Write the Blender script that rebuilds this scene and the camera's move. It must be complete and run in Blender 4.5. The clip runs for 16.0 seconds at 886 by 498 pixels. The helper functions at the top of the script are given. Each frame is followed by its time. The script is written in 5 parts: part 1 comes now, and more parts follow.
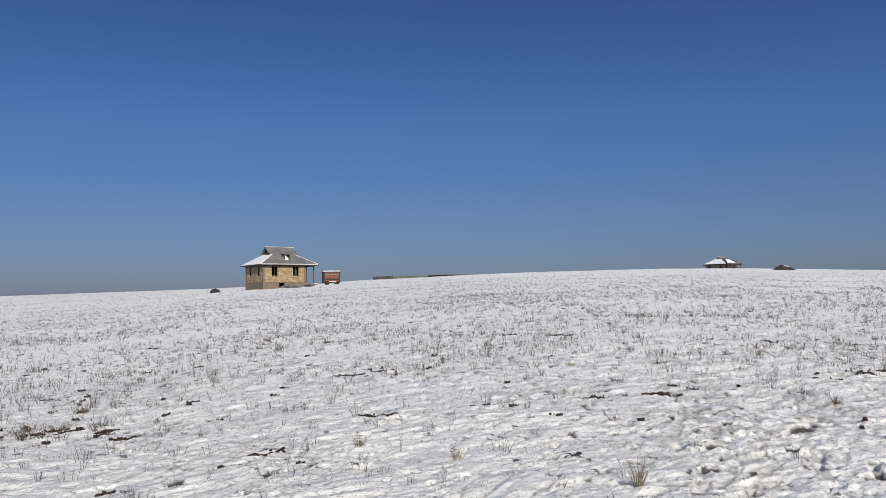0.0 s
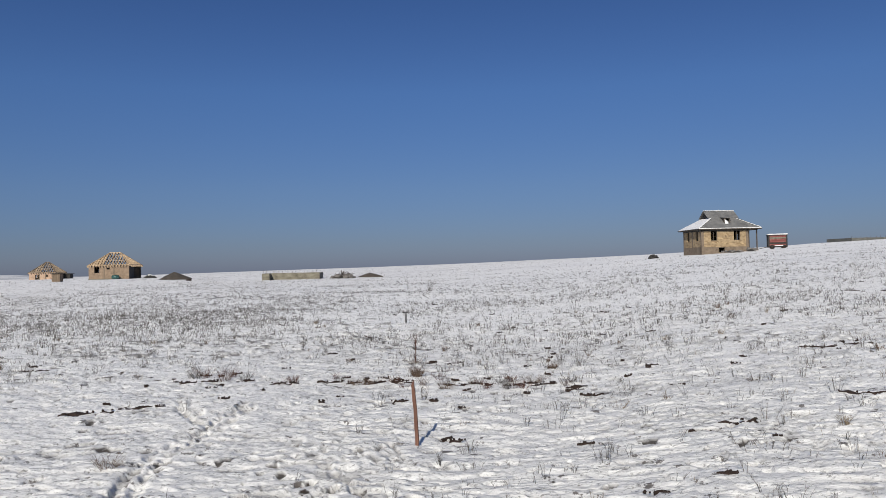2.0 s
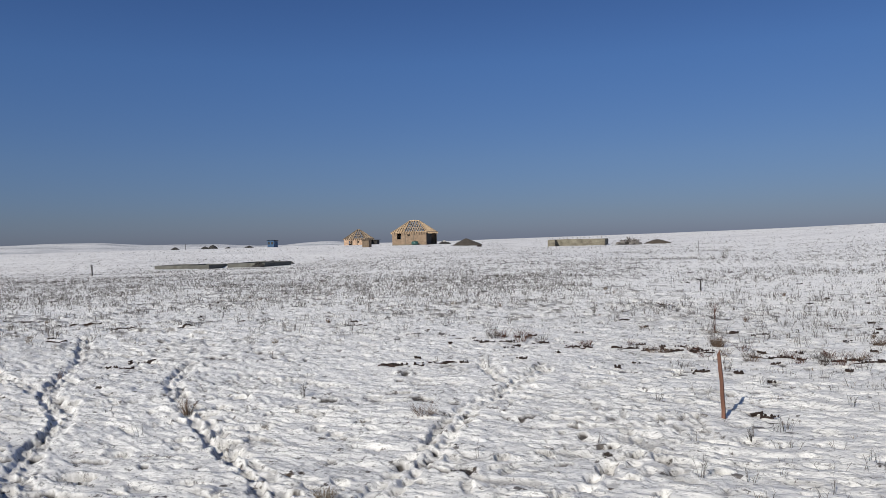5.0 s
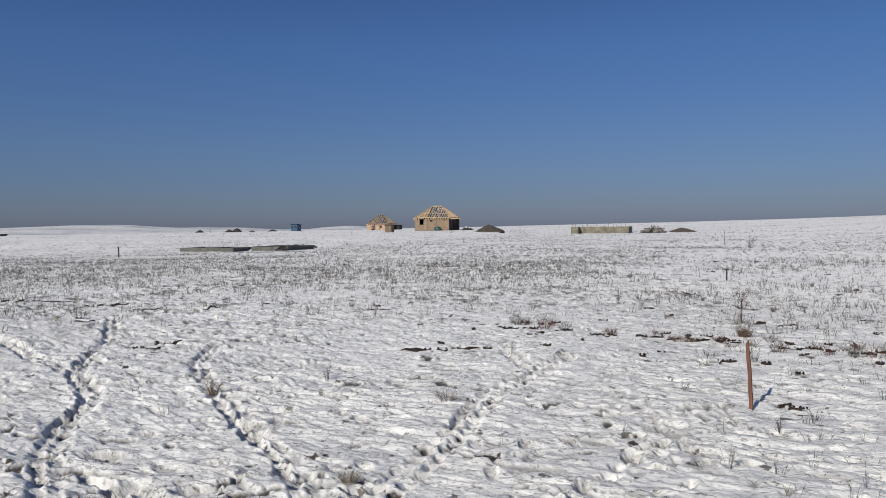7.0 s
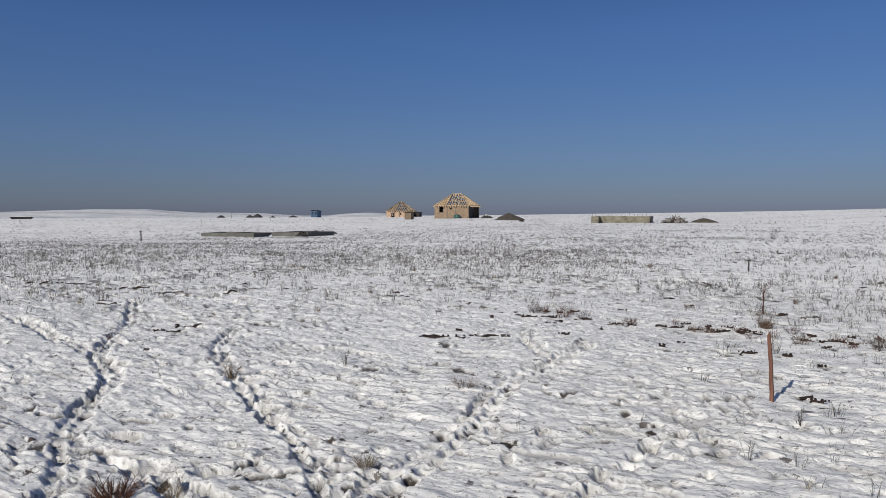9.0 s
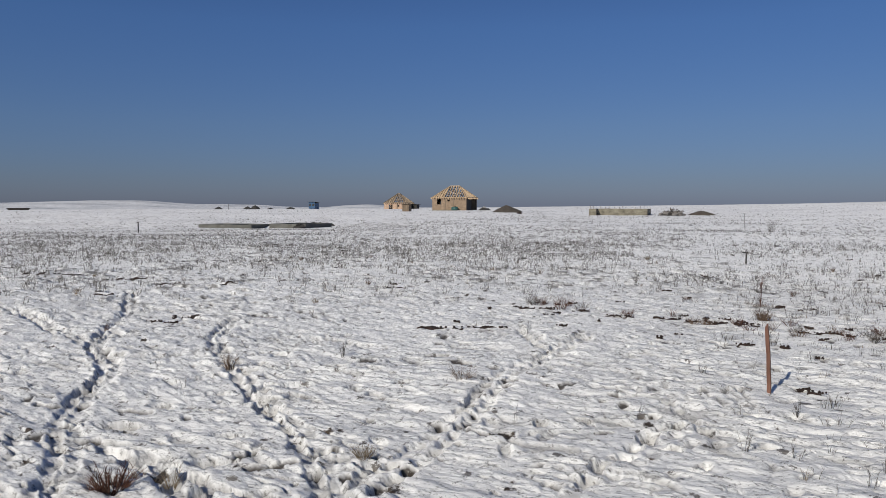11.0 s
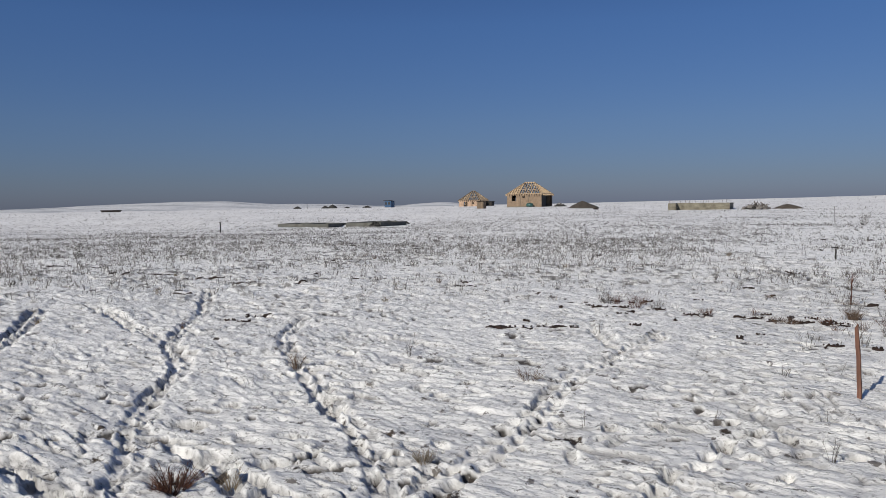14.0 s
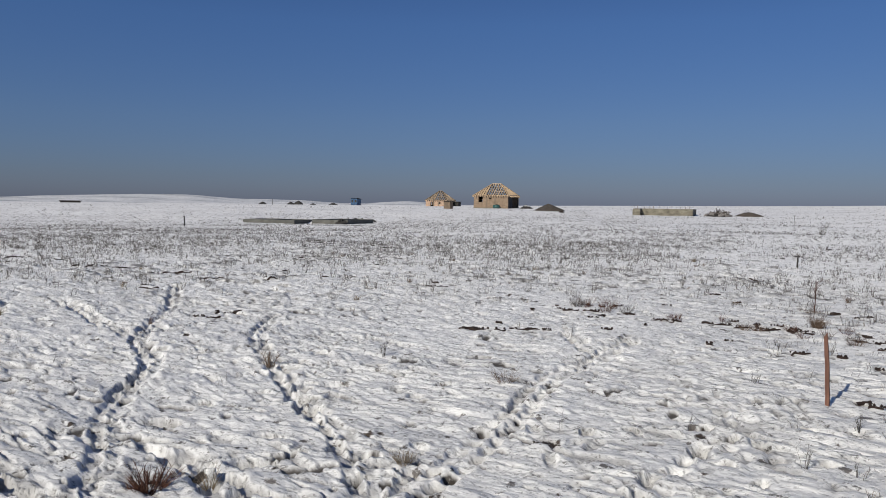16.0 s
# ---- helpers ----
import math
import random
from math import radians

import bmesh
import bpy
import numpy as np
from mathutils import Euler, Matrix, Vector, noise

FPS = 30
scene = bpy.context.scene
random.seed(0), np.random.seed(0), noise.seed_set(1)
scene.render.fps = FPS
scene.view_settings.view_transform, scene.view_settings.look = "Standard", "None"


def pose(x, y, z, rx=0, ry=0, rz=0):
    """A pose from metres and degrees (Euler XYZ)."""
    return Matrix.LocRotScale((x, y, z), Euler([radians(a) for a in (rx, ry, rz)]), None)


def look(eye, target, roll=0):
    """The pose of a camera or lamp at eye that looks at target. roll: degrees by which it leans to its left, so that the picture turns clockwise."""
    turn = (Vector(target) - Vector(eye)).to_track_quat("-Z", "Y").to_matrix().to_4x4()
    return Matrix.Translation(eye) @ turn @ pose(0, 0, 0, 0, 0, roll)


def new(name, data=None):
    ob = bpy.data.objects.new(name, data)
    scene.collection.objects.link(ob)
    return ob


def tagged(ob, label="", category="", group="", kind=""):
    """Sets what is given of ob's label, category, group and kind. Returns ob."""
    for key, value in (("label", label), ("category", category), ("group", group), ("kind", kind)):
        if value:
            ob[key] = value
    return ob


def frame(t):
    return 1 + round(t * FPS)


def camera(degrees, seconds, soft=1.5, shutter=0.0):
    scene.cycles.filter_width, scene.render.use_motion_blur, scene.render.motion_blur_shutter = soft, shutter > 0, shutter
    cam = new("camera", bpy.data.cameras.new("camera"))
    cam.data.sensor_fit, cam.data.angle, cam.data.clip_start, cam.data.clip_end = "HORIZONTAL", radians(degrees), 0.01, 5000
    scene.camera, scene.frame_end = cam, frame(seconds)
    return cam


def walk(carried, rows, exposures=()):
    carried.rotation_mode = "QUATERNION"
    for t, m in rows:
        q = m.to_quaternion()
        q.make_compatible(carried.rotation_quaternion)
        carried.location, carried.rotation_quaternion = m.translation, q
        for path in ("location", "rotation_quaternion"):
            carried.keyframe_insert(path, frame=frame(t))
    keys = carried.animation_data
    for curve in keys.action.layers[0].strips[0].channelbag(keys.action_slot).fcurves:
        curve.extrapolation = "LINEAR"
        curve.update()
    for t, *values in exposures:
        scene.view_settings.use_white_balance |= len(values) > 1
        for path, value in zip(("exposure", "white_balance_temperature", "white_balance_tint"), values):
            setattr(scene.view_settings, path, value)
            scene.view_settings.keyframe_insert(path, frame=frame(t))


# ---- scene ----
cam = camera(59.8, 16.0, soft=0.8)
EYE = 1.62
# seconds, x, y, height against the first eye, yaw, pitch, roll
ROWS = [
    (0.0, 0.000, 0.000, 0.000, 0.00, 3.19, -0.81),
    (0.5, -0.043, -0.014, -0.000, 8.58, 2.63, -1.04),
    (1.0, -0.093, -0.043, 0.003, 16.60, 1.95, -1.20),
    (1.5, -0.168, -0.052, -0.003, 24.43, 1.49, -1.22),
    (2.0, -0.236, -0.087, -0.003, 31.63, 1.23, -1.24),
    (2.5, -0.308, -0.107, -0.014, 37.72, 1.03, -1.09),
    (3.0, -0.343, -0.142, -0.010, 42.82, 0.75, -0.93),
    (3.5, -0.365, -0.163, -0.021, 46.80, 0.19, -0.85),
    (4.0, -0.356, -0.159, -0.030, 49.83, -0.32, -1.10),
    (4.5, -0.347, -0.157, -0.023, 51.77, -0.41, -1.49),
    (7.0, -0.397, -0.160, -0.032, 54.24, -1.81, -0.66),
    (7.5, -0.409, -0.153, -0.036, 54.40, -2.30, -0.35),
    (8.0, -0.417, -0.148, -0.047, 54.85, -2.62, -0.04),
    (8.5, -0.422, -0.142, -0.045, 55.42, -2.66, 0.01),
    (9.0, -0.415, -0.144, -0.044, 55.68, -2.71, -0.03),
    (11.5, -0.432, -0.139, -0.053, 55.62, -3.52, 0.15),
    (12.0, -0.439, -0.124, -0.054, 56.35, -3.82, 0.33),
    (12.5, -0.452, -0.090, -0.059, 57.68, -3.94, 0.20),
    (13.0, -0.458, -0.018, -0.055, 59.59, -3.87, -0.38),
    (13.5, -0.458, 0.031, -0.053, 61.07, -3.76, -0.83),
    (14.0, -0.498, 0.014, -0.050, 61.12, -3.48, -0.69),
    (14.5, -0.537, -0.056, -0.046, 60.55, -3.29, -0.03),
    (15.0, -0.565, -0.093, -0.049, 60.03, -3.26, 0.66),
    (15.5, -0.571, -0.090, -0.043, 59.31, -3.21, 0.91),
    (16.0, -0.565, -0.086, -0.039, 58.53, -3.51, 0.84),
]


def eye_pose(x, y, z, yaw, pitch, roll):
    return pose(x, y, EYE + z, 90 + pitch, 0, yaw) @ pose(0, 0, 0, 0, 0, roll)


walk(cam, [(t, eye_pose(x, y, z, yaw, pitch, roll)) for t, x, y, z, yaw, pitch, roll in ROWS], [(0.0, -0.23), (2.0, -0.25), (5.5, -0.26), (9.0, -0.34), (16.0, -0.37)])

# ---- daylight ----
SUN_ELEV, SUN_AZ = 31.0, 18.5      # height; shadows point this far to the left of +y
to_sun = Vector((math.sin(radians(SUN_AZ)) * math.cos(radians(SUN_ELEV)), -math.cos(radians(SUN_AZ)) * math.cos(radians(SUN_ELEV)), math.sin(radians(SUN_ELEV))))
sun_data = bpy.data.lights.new("sun", "SUN")
sun_data.energy, sun_data.angle, sun_data.color = 5.0, radians(0.53), (1.0, 0.925, 0.80)
sun = new("sun", sun_data)
sun.matrix_world = look(to_sun * 100, (0, 0, 0))

world = bpy.data.worlds.new("winter_sky")
scene.world = world
world.use_nodes = True
wn, wl = world.node_tree.nodes, world.node_tree.links
sky = wn.new("ShaderNodeTexSky")
sky.sky_type, sky.sun_disc = "NISHITA", False
sky.sun_elevation, sky.sun_rotation = radians(SUN_ELEV), radians(180 - SUN_AZ)
sky.altitude, sky.air_density, sky.dust_density, sky.ozone_density = 800, 1.0, 0.6, 3.0
coord = wn.new("ShaderNodeTexCoord")
split = wn.new("ShaderNodeSeparateXYZ")
wl.new(coord.outputs["Generated"], split.inputs[0])
# grey smog low over the plain, deeper blue above
haze = wn.new("ShaderNodeValToRGB")
wl.new(split.outputs["Z"], haze.inputs[0])
stops = [(0.0, (0.325, 0.380, 0.645)), (0.03, (0.352, 0.408, 0.635)), (0.10, (0.41, 0.49, 0.71)), (0.22, (0.43, 0.585, 0.86)), (0.42, (0.33, 0.48, 0.78)), (1.0, (0.62, 0.76, 1.0))]
while len(haze.color_ramp.elements) < len(stops):
    haze.color_ramp.elements.new(0.5)
for e, (p, c) in zip(haze.color_ramp.elements, stops):
    e.position, e.color = p, (*c, 1)
tint = wn.new("ShaderNodeMix")
tint.data_type, tint.blend_type = "RGBA", "MULTIPLY"
tint.inputs[0].default_value = 1.0
wl.new(sky.outputs[0], tint.inputs[6])
# towards the sun the haze is lit through and stays pale
sunward = wn.new("ShaderNodeVectorMath")
sunward.operation = "DOT_PRODUCT"
sunward.inputs[1].default_value = (to_sun.x, to_sun.y, 0)
wl.new(coord.outputs["Generated"], sunward.inputs[0])
pale = wn.new("ShaderNodeMapRange")
pale.inputs["From Min"].default_value, pale.inputs["From Max"].default_value = -0.15, 0.75
wl.new(sunward.outputs["Value"], pale.inputs["Value"])
veil = wn.new("ShaderNodeMix")
veil.data_type = "RGBA"
veil.inputs[7].default_value = (1.0, 0.98, 0.96, 1)
wl.new(pale.outputs[0], veil.inputs[0])
wl.new(haze.outputs[0], veil.inputs[6])
wl.new(veil.outputs[2], tint.inputs[7])
# clear sky is deepest away from the sun
deep = wn.new("ShaderNodeMapRange")
deep.inputs["From Min"].default_value, deep.inputs["From Max"].default_value = -0.86, -0.30
deep.inputs["To Min"].default_value, deep.inputs["To Max"].default_value = 0.94, 1.07
wl.new(sunward.outputs["Value"], deep.inputs["Value"])
clear = wn.new("ShaderNodeVectorMath")
clear.operation = "SCALE"
wl.new(tint.outputs[2], clear.inputs[0])
wl.new(deep.outputs[0], clear.inputs["Scale"])
wl.new(clear.outputs[0], wn["Background"].inputs[0])
wn["Background"].inputs[1].default_value = 0.0885


# ---- materials ----
def material(name, rough=0.8, metal=0.0):
    m = bpy.data.materials.new(name)
    m.use_nodes = True
    b = m.node_tree.nodes["Principled BSDF"]
    b.inputs["Roughness"].default_value, b.inputs["Metallic"].default_value = rough, metal
    return m, m.node_tree.nodes, m.node_tree.links, b


def ramp_node(n, l, source, stops):
    r = n.new("ShaderNodeValToRGB")
    while len(r.color_ramp.elements) < len(stops):
        r.color_ramp.elements.new(0.5)
    for e, (p, c) in zip(r.color_ramp.elements, stops):
        e.position, e.color = p, (*c, 1)
    l.new(source, r.inputs[0])
    return r


def noise_node(n, l, scale, detail=4, rough=0.55, stretch=None, space="Object", turn=0.0):
    t = n.new("ShaderNodeTexNoise")
    t.inputs["Scale"].default_value, t.inputs["Detail"].default_value, t.inputs["Roughness"].default_value = scale, detail, rough
    c = n.new("ShaderNodeTexCoord")
    if stretch:
        mp = n.new("ShaderNodeMapping")
        mp.inputs["Scale"].default_value = stretch
        mp.inputs["Rotation"].default_value = (0, 0, radians(-turn))
        mp.vector_type = "TEXTURE" if turn else "POINT"
        if turn:
            mp.inputs["Scale"].default_value = [1 / k for k in stretch]
            mp.inputs["Rotation"].default_value = (0, 0, radians(turn))
        l.new(c.outputs[space], mp.inputs[0])
        l.new(mp.outputs[0], t.inputs["Vector"])
    else:
        l.new(c.outputs[space], t.inputs["Vector"])
    return t


def mixed(n, l, fac, a, b, blend="MIX"):
    m = n.new("ShaderNodeMix")
    m.data_type, m.blend_type = "RGBA", blend
    for socket, v in ((m.inputs[0], fac), (m.inputs[6], a), (m.inputs[7], b)):
        if isinstance(v, (int, float)):
            socket.default_value = v
        elif isinstance(v, tuple):
            socket.default_value = (*v, 1)
        else:
            l.new(v, socket)
    return m.outputs[2]


def bumped(n, l, b, height, strength, distance):
    u = n.new("ShaderNodeBump")
    u.inputs["Strength"].default_value, u.inputs["Distance"].default_value = strength, distance
    l.new(height, u.inputs["Height"])
    if b.inputs["Normal"].is_linked:
        l.new(b.inputs["Normal"].links[0].from_socket, u.inputs["Normal"])
    l.new(u.outputs[0], b.inputs["Normal"])


def worn(name, dark, light, scale=3.0, rough=0.85, grain=40.0, bump=0.3, depth=0.01, stretch=None, stain=None, stain_scale=0.7, stain_from=0.55, island=0.0, per_object=0.0):
    """A rough surface: two colours by a coarse noise, fine grain, and stains with shapes of their own."""
    m, n, l, b = material(name, rough)
    coarse = noise_node(n, l, scale, 5, 0.6, stretch)
    col = ramp_node(n, l, coarse.outputs["Fac"], [(0.3, dark), (0.7, light)]).outputs[0]
    fine = noise_node(n, l, grain, 3, 0.6, stretch)
    shade = ramp_node(n, l, fine.outputs["Fac"], [(0.25, (0.72, 0.72, 0.72)), (0.75, (1.15, 1.15, 1.15))])
    col = mixed(n, l, 1.0, col, shade.outputs[0], "MULTIPLY")
    if stain:
        s = noise_node(n, l, stain_scale, 6, 0.65)
        mask = ramp_node(n, l, s.outputs["Fac"], [(stain_from, (0, 0, 0)), (min(stain_from + 0.1, 1), (1, 1, 1))])
        col = mixed(n, l, mask.outputs[0], col, stain)
    if island or per_object:
        src = n.new("ShaderNodeNewGeometry").outputs["Random Per Island"] if island else n.new("ShaderNodeObjectInfo").outputs["Random"]
        k = island or per_object
        vary = ramp_node(n, l, src, [(0.0, (1 - k, 1 - k, 1 - k)), (1.0, (1 + k, 1 + k * 0.95, 1 + k * 0.85))])
        col = mixed(n, l, 1.0, col, vary.outputs[0], "MULTIPLY")
    l.new(col, b.inputs["Base Color"])
    bumped(n, l, b, fine.outputs["Fac"], bump, depth)
    return m


def snow_ground():
    m, n, l, b = material("snow_ground", 0.62)
    # the half-thawed, trodden stretch lies round the standpoint; up the slope the snow is clean
    coord = n.new("ShaderNodeTexCoord")
    far = n.new("ShaderNodeVectorMath")
    far.operation = "LENGTH"
    shift = n.new("ShaderNodeVectorMath")
    shift.inputs[1].default_value = (5.0, -3.0, 0.0)
    l.new(coord.outputs["Object"], shift.inputs[0])
    l.new(shift.outputs[0], far.inputs[0])
    patchy = noise_node(n, l, 0.12, 3, 0.5)
    reach = n.new("ShaderNodeMath")
    reach.operation = "MULTIPLY_ADD"
    reach.inputs[1].default_value = 30.0
    l.new(patchy.outputs["Fac"], reach.inputs[0])
    l.new(far.outputs["Value"], reach.inputs[2])
    clean = n.new("ShaderNodeMapRange")
    clean.inputs["From Min"].default_value, clean.inputs["From Max"].default_value = 16.0, 28.0
    l.new(reach.outputs[0], clean.inputs["Value"])
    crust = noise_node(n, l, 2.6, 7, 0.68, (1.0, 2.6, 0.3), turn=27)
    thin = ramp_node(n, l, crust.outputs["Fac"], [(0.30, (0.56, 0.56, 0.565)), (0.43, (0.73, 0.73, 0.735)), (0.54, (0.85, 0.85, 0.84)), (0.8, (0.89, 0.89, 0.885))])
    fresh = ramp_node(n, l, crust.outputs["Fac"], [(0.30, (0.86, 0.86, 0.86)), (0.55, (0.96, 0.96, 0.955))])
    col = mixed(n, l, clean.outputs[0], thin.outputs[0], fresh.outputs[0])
    # broad blue-grey streaks put far haze and shade into the snow colour
    swathe = noise_node(n, l, 0.012, 5, 0.6, (1.0, 3.0, 1.0), turn=40)
    greyed = ramp_node(n, l, swathe.outputs["Fac"], [(0.36, (0.90, 0.905, 0.915)), (0.5, (1.0, 1.0, 1.0))])
    col = mixed(n, l, 1.0, col, greyed.outputs[0], "MULTIPLY")
    # on the low hills beyond the building plots wind has thinned the snow over dead grass
    apart = n.new("ShaderNodeSeparateXYZ")
    l.new(coord.outputs["Object"], apart.inputs[0])
    west = n.new("ShaderNodeMapRange")
    west.inputs["From Min"].default_value, west.inputs["From Max"].default_value = -22.0, -75.0
    l.new(apart.outputs["X"], west.inputs["Value"])
    swept = noise_node(n, l, 0.05, 7, 0.7, (1.0, 2.4, 1.0), turn=-20)
    grassy = ramp_node(n, l, swept.outputs["Fac"], [(0.34, (0.78, 0.765, 0.755)), (0.45, (0.95, 0.945, 0.94)), (0.60, (1.03, 1.025, 1.02))])
    col = mixed(n, l, west.outputs[0], col, mixed(n, l, 1.0, col, grassy.outputs[0], "MULTIPLY"))
    tussock = noise_node(n, l, 1.1, 6, 0.72, (1.0, 1.8, 1.0), turn=-20)
    tufts = ramp_node(n, l, tussock.outputs["Fac"], [(0.37, (0.34, 0.325, 0.31)), (0.46, (1.0, 1.0, 1.0))])
    col = mixed(n, l, west.outputs[0], col, mixed(n, l, 1.0, col, tufts.outputs[0], "MULTIPLY"))
    # far hills: distance haze painted grey-blue into the colour, in streaks
    beyond = n.new("ShaderNodeMapRange")
    beyond.inputs["From Min"].default_value, beyond.inputs["From Max"].default_value = 450.0, 900.0
    l.new(far.outputs["Value"], beyond.inputs["Value"])
    haze_noise = noise_node(n, l, 0.006, 6, 0.65, (1.0, 2.0, 1.0), turn=35)
    hazed = ramp_node(n, l, haze_noise.outputs["Fac"], [(0.36, (0.42, 0.44, 0.48)), (0.48, (0.72, 0.735, 0.76)), (0.66, (0.90, 0.905, 0.92))])
    col = mixed(n, l, beyond.outputs[0], col, mixed(n, l, 1.0, col, hazed.outputs[0], "MULTIPLY"))
    # thin broken plates; the shade between them is painted in as grey
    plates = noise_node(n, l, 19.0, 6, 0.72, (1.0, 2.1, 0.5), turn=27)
    gap_shade = ramp_node(n, l, plates.outputs["Fac"], [(0.35, (0.31, 0.308, 0.305)), (0.425, (0.76, 0.76, 0.76)), (0.455, (1.04, 1.04, 1.035)), (0.7, (1.08, 1.08, 1.075))])
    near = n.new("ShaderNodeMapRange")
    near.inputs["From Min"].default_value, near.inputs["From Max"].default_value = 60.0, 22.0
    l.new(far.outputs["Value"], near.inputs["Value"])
    col = mixed(n, l, near.outputs[0], col, mixed(n, l, 1.0, col, gap_shade.outputs[0], "MULTIPLY"))
    # wind-packed slabs of cleaner snow
    slab = noise_node(n, l, 1.1, 5, 0.6, (1.0, 3.4, 0.3), turn=20)
    packed = ramp_node(n, l, slab.outputs["Fac"], [(0.56, (0, 0, 0)), (0.63, (0.7, 0.7, 0.7))])
    col = mixed(n, l, packed.outputs[0], col, (0.90, 0.90, 0.895))
    # small shadows of the untrodden field's bumps, painted as dark mottles between the stalks
    mottled = noise_node(n, l, 2.3, 7, 0.7, (1.0, 1.5, 1.0), turn=-15)
    bump_shade_mask = ramp_node(n, l, mottled.outputs["Fac"], [(0.585, (0, 0, 0)), (0.63, (0.42, 0.42, 0.42))])
    on_field = mixed(n, l, 1.0, bump_shade_mask.outputs[0], clean.outputs[0], "MULTIPLY")
    col = mixed(n, l, on_field, col, (0.30, 0.285, 0.27))
    # thawed specks of bare soil and flattened straw
    soil = noise_node(n, l, 3.3, 7, 0.66)
    area = noise_node(n, l, 0.21, 3, 0.5)
    both = n.new("ShaderNodeMath")
    both.operation = "MULTIPLY_ADD"
    both.inputs[1].default_value = 0.38
    l.new(area.outputs["Fac"], both.inputs[0])
    l.new(soil.outputs["Fac"], both.inputs[2])
    mask = ramp_node(n, l, both.outputs[0], [(0.845, (0, 0, 0)), (0.885, (1, 1, 1))])
    earth = noise_node(n, l, 14, 4, 0.6)
    earthcol = ramp_node(n, l, earth.outputs["Fac"], [(0.35, (0.020, 0.016, 0.013)), (0.7, (0.09, 0.065, 0.046))])
    col = mixed(n, l, mask.outputs[0], col, earthcol.outputs[0])
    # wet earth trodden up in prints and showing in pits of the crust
    # the same mask carries painted-in shade of prints, cracks and holes
    bare_and_shade = n.new("ShaderNodeAttribute")
    bare_and_shade.attribute_name = "bare_and_shade"
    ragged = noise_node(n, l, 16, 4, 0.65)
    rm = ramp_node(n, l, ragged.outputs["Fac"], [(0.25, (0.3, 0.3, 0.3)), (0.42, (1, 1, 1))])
    shown = mixed(n, l, 1.0, rm.outputs[0], bare_and_shade.outputs["Color"], "MULTIPLY")
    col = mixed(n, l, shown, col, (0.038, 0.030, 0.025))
    straw = noise_node(n, l, 22, 5, 0.7, (1, 1, 0.5))
    sm = ramp_node(n, l, straw.outputs["Fac"], [(0.665, (0, 0, 0)), (0.70, (0.85, 0.85, 0.85))])
    col = mixed(n, l, sm.outputs[0], col, mixed(n, l, clean.outputs[0], (0.085, 0.075, 0.068), (0.30, 0.29, 0.28)))
    litter = noise_node(n, l, 5.5, 6, 0.72)
    lm = ramp_node(n, l, litter.outputs["Fac"], [(0.61, (0, 0, 0)), (0.64, (0.9, 0.9, 0.9))])
    col = mixed(n, l, lm.outputs[0], col, mixed(n, l, clean.outputs[0], (0.09, 0.078, 0.07), (0.17, 0.155, 0.145)))
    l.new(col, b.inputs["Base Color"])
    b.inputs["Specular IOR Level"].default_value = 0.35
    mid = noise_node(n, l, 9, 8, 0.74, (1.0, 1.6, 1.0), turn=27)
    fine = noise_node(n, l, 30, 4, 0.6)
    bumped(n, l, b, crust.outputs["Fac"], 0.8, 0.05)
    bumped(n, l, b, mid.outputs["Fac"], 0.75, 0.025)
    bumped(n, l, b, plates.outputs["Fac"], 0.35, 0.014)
    bumped(n, l, b, fine.outputs["Fac"], 0.4, 0.010)
    return m


def plain_snow():
    m, n, l, b = material("snow_cover", 0.6)
    s = noise_node(n, l, 1.7, 5, 0.6)
    col = ramp_node(n, l, s.outputs["Fac"], [(0.3, (0.74, 0.75, 0.78)), (0.65, (0.88, 0.88, 0.88))])
    l.new(col.outputs[0], b.inputs["Base Color"])
    bumped(n, l, b, s.outputs["Fac"], 0.5, 0.06)
    return m


